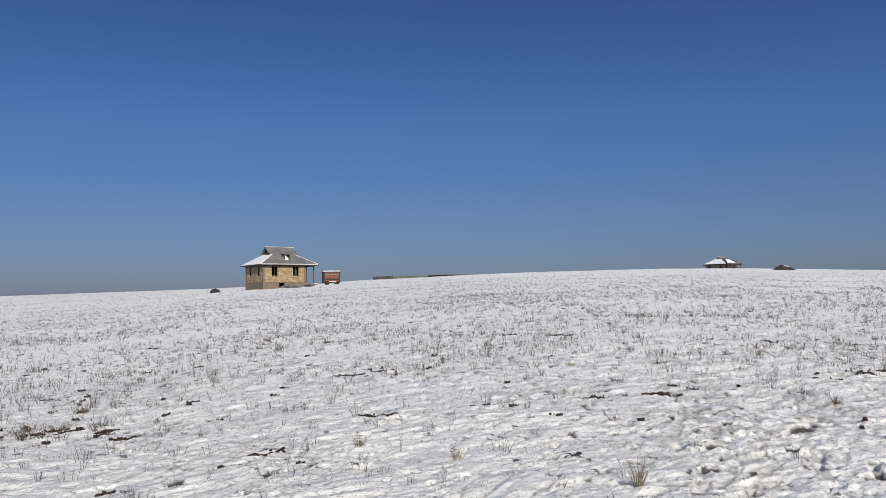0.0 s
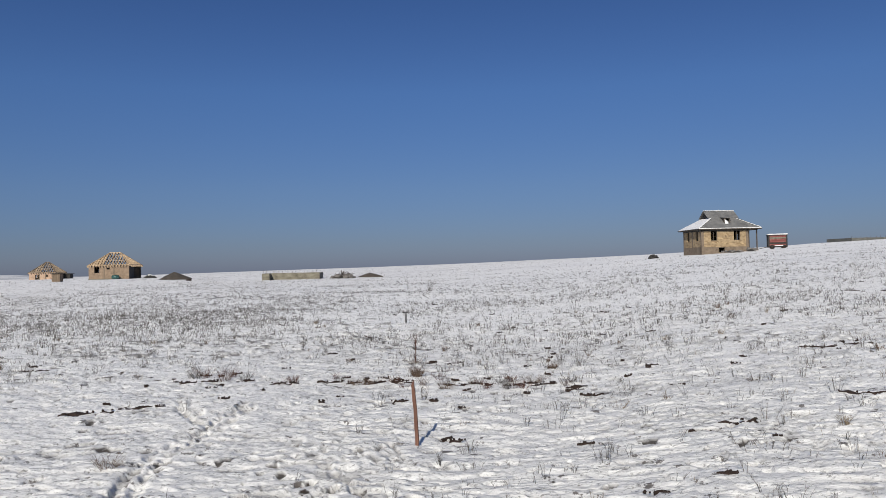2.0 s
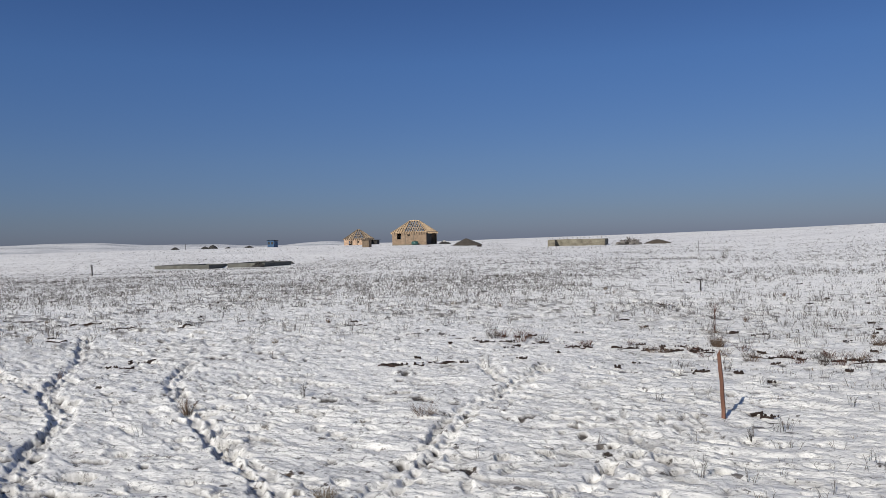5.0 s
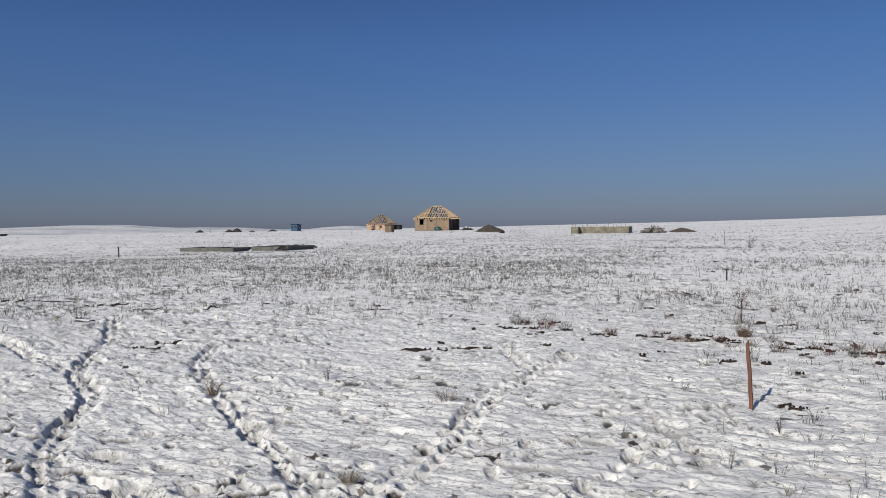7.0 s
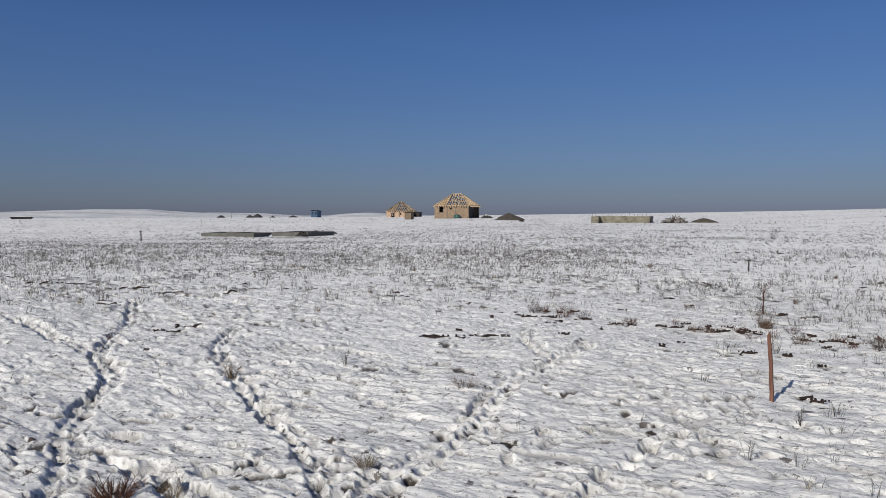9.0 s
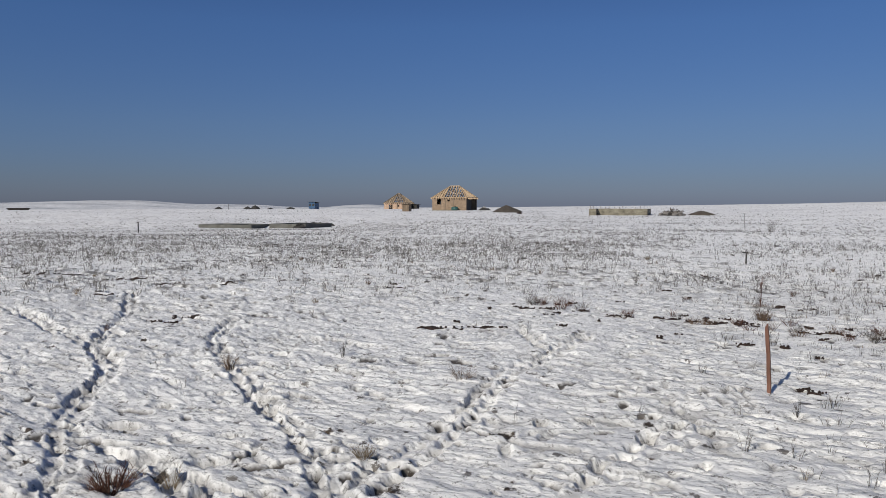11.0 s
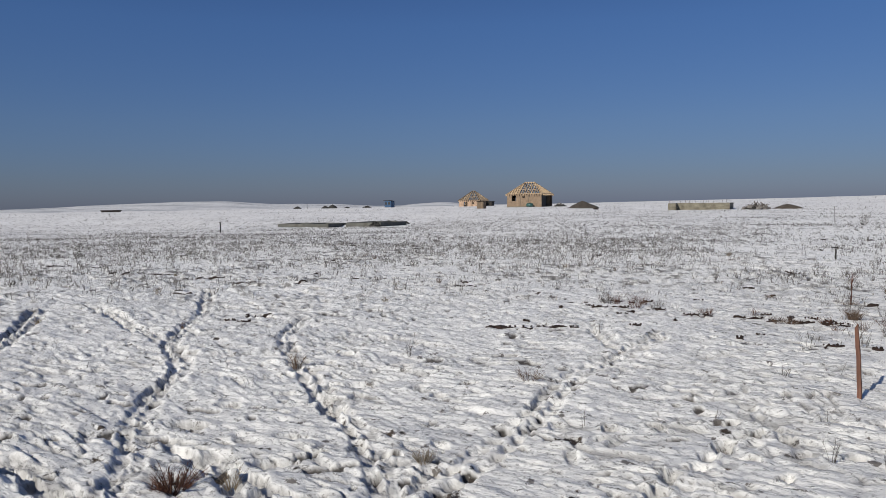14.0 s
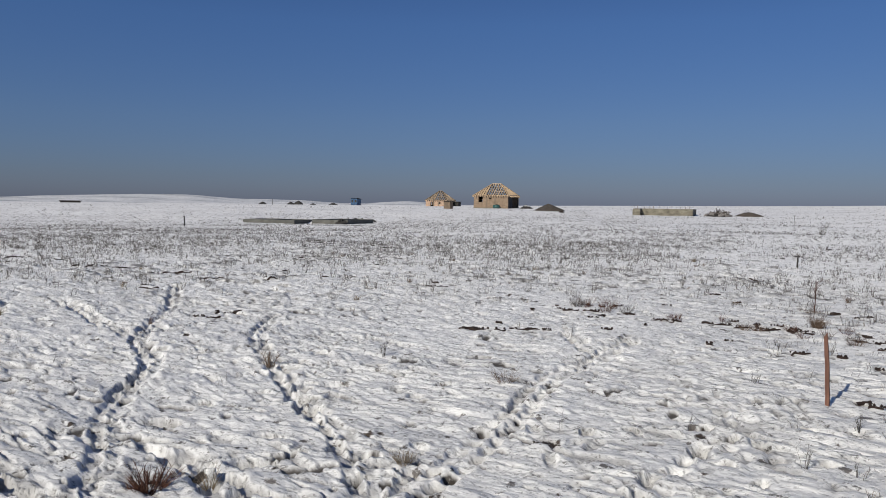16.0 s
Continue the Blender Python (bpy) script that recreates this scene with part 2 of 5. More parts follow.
def block_wall(name, dark, light, joint, bw, bh, rough=0.9, weathered=None):
    """Laid blocks with mortar joints, each a shade of its own."""
    m, n, l, b = material(name, rough)
    c = n.new("ShaderNodeTexCoord")
    # run the courses along whichever wall the face belongs to
    sep = n.new("ShaderNodeSeparateXYZ")
    l.new(c.outputs["Object"], sep.inputs[0])
    add = n.new("ShaderNodeMath")
    add.operation = "ADD"
    l.new(sep.outputs["X"], add.inputs[0])
    l.new(sep.outputs["Y"], add.inputs[1])
    comb = n.new("ShaderNodeCombineXYZ")
    l.new(add.outputs[0], comb.inputs["X"])
    l.new(sep.outputs["Z"], comb.inputs["Y"])
    br = n.new("ShaderNodeTexBrick")
    br.inputs["Scale"].default_value = 1.0
    br.inputs["Brick Width"].default_value, br.inputs["Row Height"].default_value = bw, bh
    br.inputs["Mortar Size"].default_value, br.inputs["Bias"].default_value = 0.012, 0.0
    br.inputs["Color1"].default_value, br.inputs["Color2"].default_value, br.inputs["Mortar"].default_value = (*dark, 1), (*light, 1), (*joint, 1)
    l.new(comb.outputs[0], br.inputs["Vector"])
    blot = noise_node(n, l, 1.3, 6, 0.65)
    shade = ramp_node(n, l, blot.outputs["Fac"], [(0.3, (0.68, 0.66, 0.64)), (0.7, (1.15, 1.13, 1.08))])
    col = mixed(n, l, 1.0, br.outputs["Color"], shade.outputs[0], "MULTIPLY")
    if weathered:
        w = noise_node(n, l, 2.2, 6, 0.7)
        mask = ramp_node(n, l, w.outputs["Fac"], [(0.56, (0, 0, 0)), (0.64, (1, 1, 1))])
        col = mixed(n, l, mask.outputs[0], col, weathered)
    l.new(col, b.inputs["Base Color"])
    bumped(n, l, b, br.outputs["Fac"], -0.5, 0.02)
    bumped(n, l, b, blot.outputs["Fac"], 0.3, 0.03)
    return m


def corrugated(name, dark, light, pitch_m=0.16):
    """Asbestos-cement sheets: waves run down the slope, along the object's own x they repeat."""
    m, n, l, b = material(name, 0.8)
    w = n.new("ShaderNodeTexWave")
    w.inputs["Scale"].default_value = 0.314 / pitch_m
    w.inputs["Distortion"].default_value = 0.0
    c = n.new("ShaderNodeTexCoord")
    l.new(c.outputs["Object"], w.inputs["Vector"])
    s = noise_node(n, l, 1.1, 6, 0.65)
    col = ramp_node(n, l, s.outputs["Fac"], [(0.3, dark), (0.7, light)])
    l.new(col.outputs[0], b.inputs["Base Color"])
    bumped(n, l, b, w.outputs["Fac"], 0.5, 0.03)
    return m


SNOW_GROUND = snow_ground()
SNOW = plain_snow()
SOIL = worn("bare_soil", (0.014, 0.008, 0.006), (0.038, 0.022, 0.017), 6, 0.95, 30, 0.8, 0.02)
AGED_WOOD = worn("aged_timber", (0.20, 0.15, 0.11), (0.36, 0.285, 0.21), 2.2, 0.75, 30, 0.2, 0.004, per_object=0.35)
GRAVEL = worn("gravel_heap", (0.042, 0.035, 0.029), (0.088, 0.075, 0.063), 2.0, 0.95, 12, 0.9, 0.06)
DARK_GRAVEL = worn("damp_earth", (0.050, 0.040, 0.032), (0.11, 0.09, 0.072), 2.0, 0.95, 12, 0.9, 0.06)
DARK_HEAP = worn("dark_heap", (0.018, 0.0175, 0.017), (0.055, 0.052, 0.05), 2.0, 0.95, 9, 0.9, 0.06, stain=(0.6, 0.6, 0.62), stain_from=0.72)
RUBBLE = worn("rubble", (0.11, 0.10, 0.10), (0.26, 0.25, 0.24), 2.0, 0.9, 14, 0.6, 0.03, island=0.35)
GREY_BOARD = worn("weathered_board", (0.10, 0.075, 0.06), (0.22, 0.17, 0.14), 5, 0.85, 50, 0.3, 0.004, (1, 1, 0.2))
STALK = worn("dry_stalk", (0.058, 0.053, 0.050), (0.15, 0.136, 0.125), 5, 0.9, 60, 0.2, 0.002, island=0.45)
STRAW = worn("dry_straw", (0.15, 0.115, 0.075), (0.28, 0.225, 0.155), 9, 0.9, 60, 0.2, 0.002, island=0.4)
BUSH = worn("dry_bush", (0.075, 0.050, 0.036), (0.20, 0.14, 0.10), 9, 0.9, 60, 0.2, 0.002, island=0.4)
DARK_BUSH = worn("dark_bush", (0.040, 0.015, 0.010), (0.135, 0.058, 0.036), 9, 0.9, 60, 0.2, 0.002, island=0.4)
STAKE_WOOD = worn("stake_wood", (0.085, 0.036, 0.024), (0.20, 0.092, 0.060), 9, 0.75, 60, 0.4, 0.004, (1, 1, 0.12))
OLD_WOOD = worn("grey_wood", (0.045, 0.037, 0.032), (0.11, 0.09, 0.075), 6, 0.85, 50, 0.4, 0.004, (1, 1, 0.15), per_object=0.25)
NEW_WOOD = worn("fresh_timber", (0.37, 0.265, 0.165), (0.58, 0.44, 0.30), 2.2, 0.7, 30, 0.2, 0.004, per_object=0.22)
CONCRETE = worn("cast_concrete", (0.072, 0.073, 0.068), (0.135, 0.136, 0.125), 1.2, 0.9, 18, 0.4, 0.02, stain=(0.08, 0.078, 0.068), stain_from=0.6)
PALE_CONCRETE = worn("pale_concrete", (0.085, 0.076, 0.058), (0.245, 0.228, 0.178), 1.6, 0.9, 18, 0.4, 0.02, (1, 1, 1.8), stain=(0.12, 0.10, 0.08), stain_scale=1.1, stain_from=0.56)
SANDSTONE = block_wall("sandy_blocks", (0.22, 0.155, 0.088), (0.41, 0.31, 0.19), (0.31, 0.255, 0.185), 0.40, 0.20, weathered=(0.15, 0.10, 0.062))
PLINTH = worn("rough_plinth", (0.125, 0.094, 0.07), (0.225, 0.178, 0.134), 1.5, 0.95, 10, 0.5, 0.03, stain=(0.12, 0.088, 0.065), stain_from=0.6)
CLAY = block_wall("clay_blocks", (0.205, 0.150, 0.108), (0.275, 0.205, 0.150), (0.235, 0.182, 0.138), 0.39, 0.19)
CLAY_PINK = block_wall("pink_brick", (0.35, 0.235, 0.17), (0.45, 0.32, 0.24), (0.42, 0.32, 0.25), 0.25, 0.09)
SLATE = corrugated("slate_sheets", (0.095, 0.097, 0.10), (0.20, 0.198, 0.195))
# black parts, and the sheet that paints the veranda's shade
BLACK = worn("black_wood_and_shade", (0.012, 0.011, 0.011), (0.035, 0.032, 0.03), 3, 0.8, 30, 0.2, 0.004)
RED_PAINT = worn("faded_red_paint", (0.14, 0.025, 0.022), (0.22, 0.058, 0.05), 3, 0.6, 30, 0.2, 0.004, stain=(0.27, 0.16, 0.145), stain_scale=1.6, stain_from=0.57)
BLUE_PAINT = worn("blue_paint", (0.013, 0.055, 0.135), (0.026, 0.092, 0.20), 2, 0.5, 30, 0.2, 0.004, stain=(0.03, 0.07, 0.15), stain_from=0.6)
TEAL = worn("teal_plastic", (0.02, 0.065, 0.065), (0.035, 0.11, 0.105), 3, 0.45, 30, 0.1, 0.002)
RUBBER = worn("tyre_rubber", (0.012, 0.012, 0.012), (0.03, 0.03, 0.03), 5, 0.9, 40, 0.2, 0.004)
WHITE_PAINT = worn("white_frame", (0.68, 0.67, 0.65), (0.8, 0.79, 0.77), 5, 0.5, 40, 0.1, 0.002)
BROWN_BOARD = worn("brown_boards", (0.12, 0.085, 0.06), (0.20, 0.15, 0.105), 3, 0.8, 30, 0.3, 0.004, (1, 1, 0.2), per_object=0.2)
RUST = worn("rusty_iron", (0.05, 0.028, 0.02), (0.13, 0.07, 0.045), 8, 0.8, 50, 0.3, 0.003)


# ---- mesh helpers ----
def mesh_of(bm, name, mat, smooth=False):
    me = bpy.data.meshes.new(name)
    bm.to_mesh(me)
    bm.free()
    me.materials.append(mat)
    if smooth:
        me.polygons.foreach_set("use_smooth", [True] * len(me.polygons))
    return me


def part(name, bm, mat, parent=None, label="", smooth=False, at=None):
    ob = new(name, mesh_of(bm, name, mat, smooth))
    ob.parent = parent
    if at is not None:
        ob.matrix_local = at
    if label:
        tagged(ob, label)
    return ob


def thing(name, m, label, category, group="", kind=""):
    ob = new(name)
    ob.empty_display_size = 0.2
    ob.matrix_world = m
    return tagged(ob, label, category, group, kind)


def box(bm, x0, y0, z0, x1, y1, z1, bevel=0.0):
    r = bmesh.ops.create_cube(bm, size=1.0, matrix=Matrix.Translation(((x0 + x1) / 2, (y0 + y1) / 2, (z0 + z1) / 2)) @ Matrix.Diagonal((x1 - x0, y1 - y0, z1 - z0, 1)))
    if bevel:
        edges = {e for v in r["verts"] for e in v.link_edges}
        bmesh.ops.bevel(bm, geom=list(edges), offset=bevel, segments=1, affect="EDGES")
    return bm


def beam(bm, a, b, w, h):
    """A timber of section w x h from a to b, its height kept upright."""
    a, b = Vector(a), Vector(b)
    d = (b - a).normalized()
    side = d.cross(Vector((0, 0, 1)))
    side = side.normalized() if side.length > 1e-4 else Vector((1, 0, 0))
    up = side.cross(d)
    vs = [bm.verts.new(p + side * sx * w / 2 + up * sz * h / 2) for p in (a, b) for sx, sz in ((-1, -1), (1, -1), (1, 1), (-1, 1))]
    for f in ((3, 2, 1, 0), (4, 5, 6, 7), (0, 1, 5, 4), (1, 2, 6, 5), (2, 3, 7, 6), (3, 0, 4, 7)):
        bm.faces.new([vs[i] for i in f])
    return bm


def prism(bm, pts, thick):
    """A slab: the flat polygon pts, thickened downwards along its normal."""
    pts = [Vector(p) for p in pts]
    nrm = (pts[1] - pts[0]).cross(pts[2] - pts[0]).normalized()
    if nrm.z < 0:
        pts.reverse()
        nrm = -nrm
    top = [bm.verts.new(p) for p in pts]
    low = [bm.verts.new(p - nrm * thick) for p in pts]
    bm.faces.new(top)
    bm.faces.new(low[::-1])
    for i in range(len(pts)):
        j = (i + 1) % len(pts)
        bm.faces.new((top[j], top[i], low[i], low[j]))
    return bm


def wall_with_openings(bm, length, z0, z1, thick, openings):
    """A wall along x from 0 to length, from y 0 to thick, with real openings (x0, z0, x1, z1)."""
    xs = sorted({0.0, length, *[o[0] for o in openings], *[o[2] for o in openings]})
    for a, b in zip(xs, xs[1:]):
        mid = (a + b) / 2
        cuts = sorted((o[1], o[3]) for o in openings if o[0] < mid < o[2])
        z = z0
        for c0, c1 in cuts:
            if c0 > z:
                box(bm, a, 0, z, b, thick, c0)
            z = c1
        if z < z1:
            box(bm, a, 0, z, b, thick, z1)
    bmesh.ops.remove_doubles(bm, verts=bm.verts, dist=0.0005)
    return bm


# ---- lie of the land ----
def smooth01(t):
    t = np.clip(t, 0, 1)
    return t * t * (3 - 2 * t)


def hash01(ix, iy, seed):
    h = (ix.astype(np.int64) * 374761393 + iy.astype(np.int64) * 668265263 + seed * 974711) & 0x7FFFFFFF
    h = ((h ^ (h >> 13)) * 1274126177) & 0x7FFFFFFF
    return ((h ^ (h >> 16)) & 0xFFFFF) / float(0xFFFFF)


def value_noise(x, y, seed=0):
    ix, iy = np.floor(x), np.floor(y)
    fx, fy = x - ix, y - iy
    u, v = fx * fx * (3 - 2 * fx), fy * fy * (3 - 2 * fy)
    a, b = hash01(ix, iy, seed), hash01(ix + 1, iy, seed)
    c, d = hash01(ix, iy + 1, seed), hash01(ix + 1, iy + 1, seed)
    return (a + (b - a) * u) * (1 - v) + (c + (d - c) * u) * v - 0.5


def fbm(x, y, seed, octaves=3, gain=0.5):
    total, amp = 0, 1.0
    for k in range(octaves):
        ca, sa = math.cos(0.7 * k + 0.3), math.sin(0.7 * k + 0.3)
        total = total + amp * value_noise((ca * x - sa * y) * 2.03**k, (sa * x + ca * y) * 2.03**k, seed + k)
        amp *= gain
    return total


# crest of the near rise, by bearing to the left of +y: bearing, sine of its height over the eye, distance
CREST = [(-180, 0.004, 230), (-100, 0.006, 220), (-60, 0.010, 180), (-32, 0.0170, 165), (-26, 0.0200, 165), (-20, 0.0245, 165), (-12, 0.0252, 165), (-3, 0.0226, 168), (6, 0.0163, 172),
         (14, 0.0096, 180), (23, 0.0054, 205), (32, 0.0012, 250), (40, -0.0009, 275), (48, -0.0026, 280), (56, -0.0048, 275), (66, -0.0060, 265), (90, -0.0075, 255), (130, -0.004, 240), (180, 0.004, 230)]


# low hills on the far side of the valley: bearing and height over the valley floor
SKYLINE = [(54, 0), (57.5, 8), (61, 18.4), (63.3, 14.4), (64.8, 7.4), (67, 11.9), (68.8, 16.7), (72, 18), (73.2, 17.6), (74.8, 21.4), (76.4, 25.2), (78.5, 25.8), (80, 25.9), (82, 23.7), (84.2, 21.4), (86, 19.1), (88, 15.3), (91, 11.7), (96, 10), (104, 0)]


def land(x, y):
    """The smooth ground without its small relief."""
    x, y = np.asarray(x, float), np.asarray(y, float)
    r = np.hypot(x, y) + 1e-6
    az = np.degrees(np.arctan2(-x, y))
    ca = np.array([c[0] for c in CREST], float)
    e = np.mean([np.interp(az + k, ca, [c[1] for c in CREST]) for k in (-4, -2, 0, 2, 4)], axis=0)
    rc = np.mean([np.interp(az + k, ca, [c[2] for c in CREST]) for k in (-6, -3, 0, 3, 6)], axis=0)
    power = 1.0 + 1.5 * smooth01((az - 14) / 26) * (1 - smooth01((az - 110) / 50))
    rise = e * rc + EYE
    near = rise * (np.minimum(r, rc) / rc) ** power
    s = np.maximum(r - rc, 0)
    z = near + (rise / rc * power) * s * np.exp(-s / 10.0) * 0.4 - 0.016 * s * s / (s + 90)
    z = np.where(s > 0, np.maximum(z, -16), z)
    # hollow where the foundations lie
    z = z - 0.78 * np.exp(-((r - 84) / 38) ** 2) * smooth01((az - 50) / 16) * (1 - smooth01((az - 84) / 20))
    # far hills
    far = np.exp(-((r - 1900) / 520) ** 2)
    top = np.array(SKYLINE, float)
    hills = np.mean([np.interp(az + k, top[:, 0], top[:, 1], left=0, right=0) for k in (-0.5, 0, 0.5)], axis=0)
    return z + far * (hills + 0.9 * fbm(az / 3.0, r / 300.0, 40, 3))


# trodden trails: points on the ground
TRAIL_WEST = [(-15.61, 3.18), (-13.33, 2.67), (-12.34, 2.43), (-11.25, 2.07), (-10.44, 1.71), (-9.68, 1.49), (-8.94, 1.43), (-8.37, 1.41), (-8.02, 1.31), (-7.36, 0.95), (-6.79, 0.80), (-6.18, 0.66), (-5.65, 0.57), (-5.27, 0.47), (-4.89, 0.32), (-4.39, 0.10)]
TRAIL_MIDDLE = [(-10.83, 3.58), (-10.12, 3.10), (-9.27, 2.72), (-8.47, 2.52), (-7.67, 2.36), (-7.15, 2.30), (-6.58, 2.19), (-6.01, 2.11), (-5.33, 2.03), (-4.96, 1.93), (-4.50, 1.80), (-4.12, 1.68), (-3.57, 1.49)]
TRAIL_EAST = [(-7.22, 6.73), (-6.78, 6.18), (-6.44, 5.49), (-6.23, 5.01), (-5.92, 4.34), (-5.63, 3.97), (-5.30, 3.60), (-5.01, 3.25), (-4.81, 2.93), (-4.60, 2.62), (-4.28, 2.18), (-4.13, 1.91), (-3.87, 1.49)]
# course, half the gap between its two ruts, half a rut's width, depth, how much the steps show, their stride
TRAILS = [
    (TRAIL_WEST, 0.055, 0.046, 0.076, 0.5, 0.34),
    (TRAIL_MIDDLE, 0.055, 0.040, 0.074, 0.6, 0.36),
    (TRAIL_EAST, 0.075, 0.044, 0.078, 0.75, 0.20),
    ([(-13.85, 1.00), (-12.86, 1.16), (-11.93, 1.25), (-11.03, 1.32), (-10.25, 1.41), (-9.64, 1.49)], 0.06, 0.042, 0.085, 0.45, 0.30),
    ([(-14.11, 0.23), (-13.41, 0.20), (-12.01, 0.04), (-11.20, -0.12), (-10.58, -0.25), (-9.81, -0.48), (-8.97, -0.90)], 0.08, 0.06, 0.085, 0.4, 0.30),
    ([(-12.87, 0.45), (-11.81, 0.58), (-10.86, 0.68)], 0.04, 0.04, 0.035, 0.5, 0.30),
    ([(-8.09, 6.41), (-7.27, 5.81), (-6.67, 5.50), (-6.36, 5.34)], 0.06, 0.045, 0.075, 0.6, 0.30),
]
TRAILS += [
    ([(-6.35, 0.77), (-5.68, 0.88), (-5.18, 0.98), (-4.80, 1.01), (-4.26, 1.07)], 0.0, 0.048, 0.07, 0.45, 0.30),
    ([(-5.80, 0.98), (-5.29, 1.05), (-4.90, 1.13), (-4.49, 1.23), (-4.07, 1.41)], 0.0, 0.045, 0.08, 0.45, 0.30),
    ([(-6.28, -0.28), (-5.99, -0.13), (-5.60, 0.06), (-5.23, 0.16), (-4.79, 0.27)], 0.045, 0.045, 0.10, 0.45, 0.30),
    ([(-5.58, -0.25), (-5.42, 0.00), (-5.14, 0.13), (-4.79, 0.18)], 0.0, 0.05, 0.05, 0.5, 0.30),
    ([(-3.95, 4.38), (-3.77, 3.83), (-3.60, 3.52), (-3.53, 3.19), (-3.41, 2.96), (-3.27, 2.57)], 0.07, 0.045, 0.06, 0.8, 0.26),
    ([(-5.60, 5.43), (-4.99, 5.15), (-4.36, 4.81), (-3.76, 4.43), (-3.05, 3.97)], 0.06, 0.05, 0.045, 0.8, 0.28),
    ([(4.99, 10.53), (3.9, 8.9), (2.89, 7.37), (2.08, 5.99), (1.7, 5.1)], 0.08, 0.045, 0.022, 0.8, 0.24),
    ([(2.9, 9.7), (2.6, 8.4), (2.2, 7.2), (1.92, 6.19)], 0.08, 0.045, 0.022, 0.8, 0.24),
    ([(4.6, 9.2), (3.7, 7.7), (3.25, 6.8), (3.0, 5.94), (2.7, 5.0)], 0.08, 0.045, 0.022, 0.8, 0.24),
]
# single prints, trodden smooth: x, y, turn in degrees, half length, half width, depth
PRINTS = [(-6.67, 1.44, 30, 0.10, 0.06, 0.055), (-6.32, 1.03, 50, 0.15, 0.07, 0.055), (-5.54, 1.60, 55, 0.11, 0.055, 0.055), (-5.06, 1.34, 65, 0.12, 0.05, 0.075), (-6.40, 2.12, 150, 0.11, 0.075, 0.085),
          (-6.03, 2.09, 150, 0.11, 0.07, 0.085), (-6.65, 2.57, 60, 0.10, 0.06, 0.055), (-4.80, 1.01, 150, 0.10, 0.06, 0.085), (-4.51, 1.07, 150, 0.10, 0.06, 0.085)]
# small deep holes; their black shade is also put into the colour
HOLES = [(-6.16, 3.37), (-6.32, 2.98), (-5.99, 2.99), (-7.92, 2.96), (-7.62, 2.64), (-5.61, 6.93), (-5.77, 7.27), (-5.55, 6.93), (-4.19, 4.23), (-4.15, 4.32), (-3.89, 4.25), (-3.80, 3.84), (-3.58, 3.79), (-3.27, 3.70), (-5.09, 5.19), (-4.34, 5.68), (-3.95, 5.60),
         (-3.85, 5.01), (-3.26, 4.34), (-4.81, 2.01), (-4.50, 1.77), (-4.43, 2.06), (-4.23, 2.23), (-9.19, 1.52), (-8.89, 1.54), (-8.57, 2.60), (-6.77, 2.38), (-4.46, 3.48), (-4.33, 3.77), (-4.27, 4.06), (-6.99, 4.36), (-6.56, 6.83), (-6.76, 6.20),
         (-13.99, 4.72), (-13.71, 5.00), (-13.23, 4.55), (-12.22, 4.29), (-11.26, 3.90), (-12.67, 4.75), (-13.69, 4.45), (2.92, 6.17), (0.97, 7.05)]
step_rng = random.Random(5)
STEPS = [(x, y, radians(turn), deep * 1.25, long * 1.15, broad * 1.15) for x, y, turn, long, broad, deep in PRINTS]
for x, y in HOLES:
    size = 0.035 + 0.0035 * math.hypot(x, y)
    STEPS.append((x, y, step_rng.uniform(0.4, 1.6), 0.10, size * step_rng.uniform(1.0, 1.5), size * step_rng.uniform(0.6, 0.85)))
for _ in range(120):     # shallow loose prints beside the trails and in the trampled corner
    cx, cy, sp = step_rng.choice([(-5.2, 1.6, 1.3), (-4.2, 3.9, 1.2), (3.0, 8.4, 1.0), (4.4, 8.6, 1.1), (3.2, 10.4, 0.7), (5.0, 10.6, 0.8), (2.6, 7.0, 0.7), (-4.1, 5.0, 0.9), (-7.0, 2.0, 1.5), (-6.0, 0.6, 1.2)])
    STEPS.append((cx + step_rng.gauss(0, sp), cy + step_rng.gauss(0, sp), step_rng.uniform(0, 6.28), step_rng.uniform(0.012, 0.032), step_rng.uniform(0.07, 0.12), step_rng.uniform(0.035, 0.05)))
for _ in range(46):      # the trampled slope beside the first standpoint
    STEPS.append((step_rng.gauss(3.1, 0.8), step_rng.gauss(7.0, 1.4), step_rng.uniform(0, 6.28), step_rng.uniform(0.012, 0.028), step_rng.uniform(0.07, 0.12), step_rng.uniform(0.035, 0.05)))


def pit_mask(u, v):
    return smooth01((fbm(u / 0.17 + 9, v / 0.10, 81, 2, 0.5) - 0.36) / 0.05)


def crack_mask(x, y, u, v):
    return smooth01(1.3 - np.abs(fbm(u / 0.42 + 3, v / 0.13, 85, 2, 0.5)) / 0.07) * smooth01((fbm(x / 0.9, y / 0.7, 87, 2) - 0.02) / 0.12)


def tussocks(x, y):
    """Hummocks of dead grass under the snow of the untrodden field."""
    r, deg = np.hypot(x, y), np.degrees(np.arctan2(-x, y))
    field = smooth01((r - 8) / 4) * (1 - smooth01((deg - 34) / 8) * (1 - smooth01((r - 11.0) / 4.0))) * (1 - smooth01((r - 45) / 30))
    return smooth01((fbm(x / 0.26, y / 0.26, 120, 2) - 0.15) / 0.14) * smooth01((fbm(x / 2.5, y / 2.5, 123, 2) + 0.2) / 0.3) * field * (0.45 + 0.55 * smooth01((deg - 30) / 10))


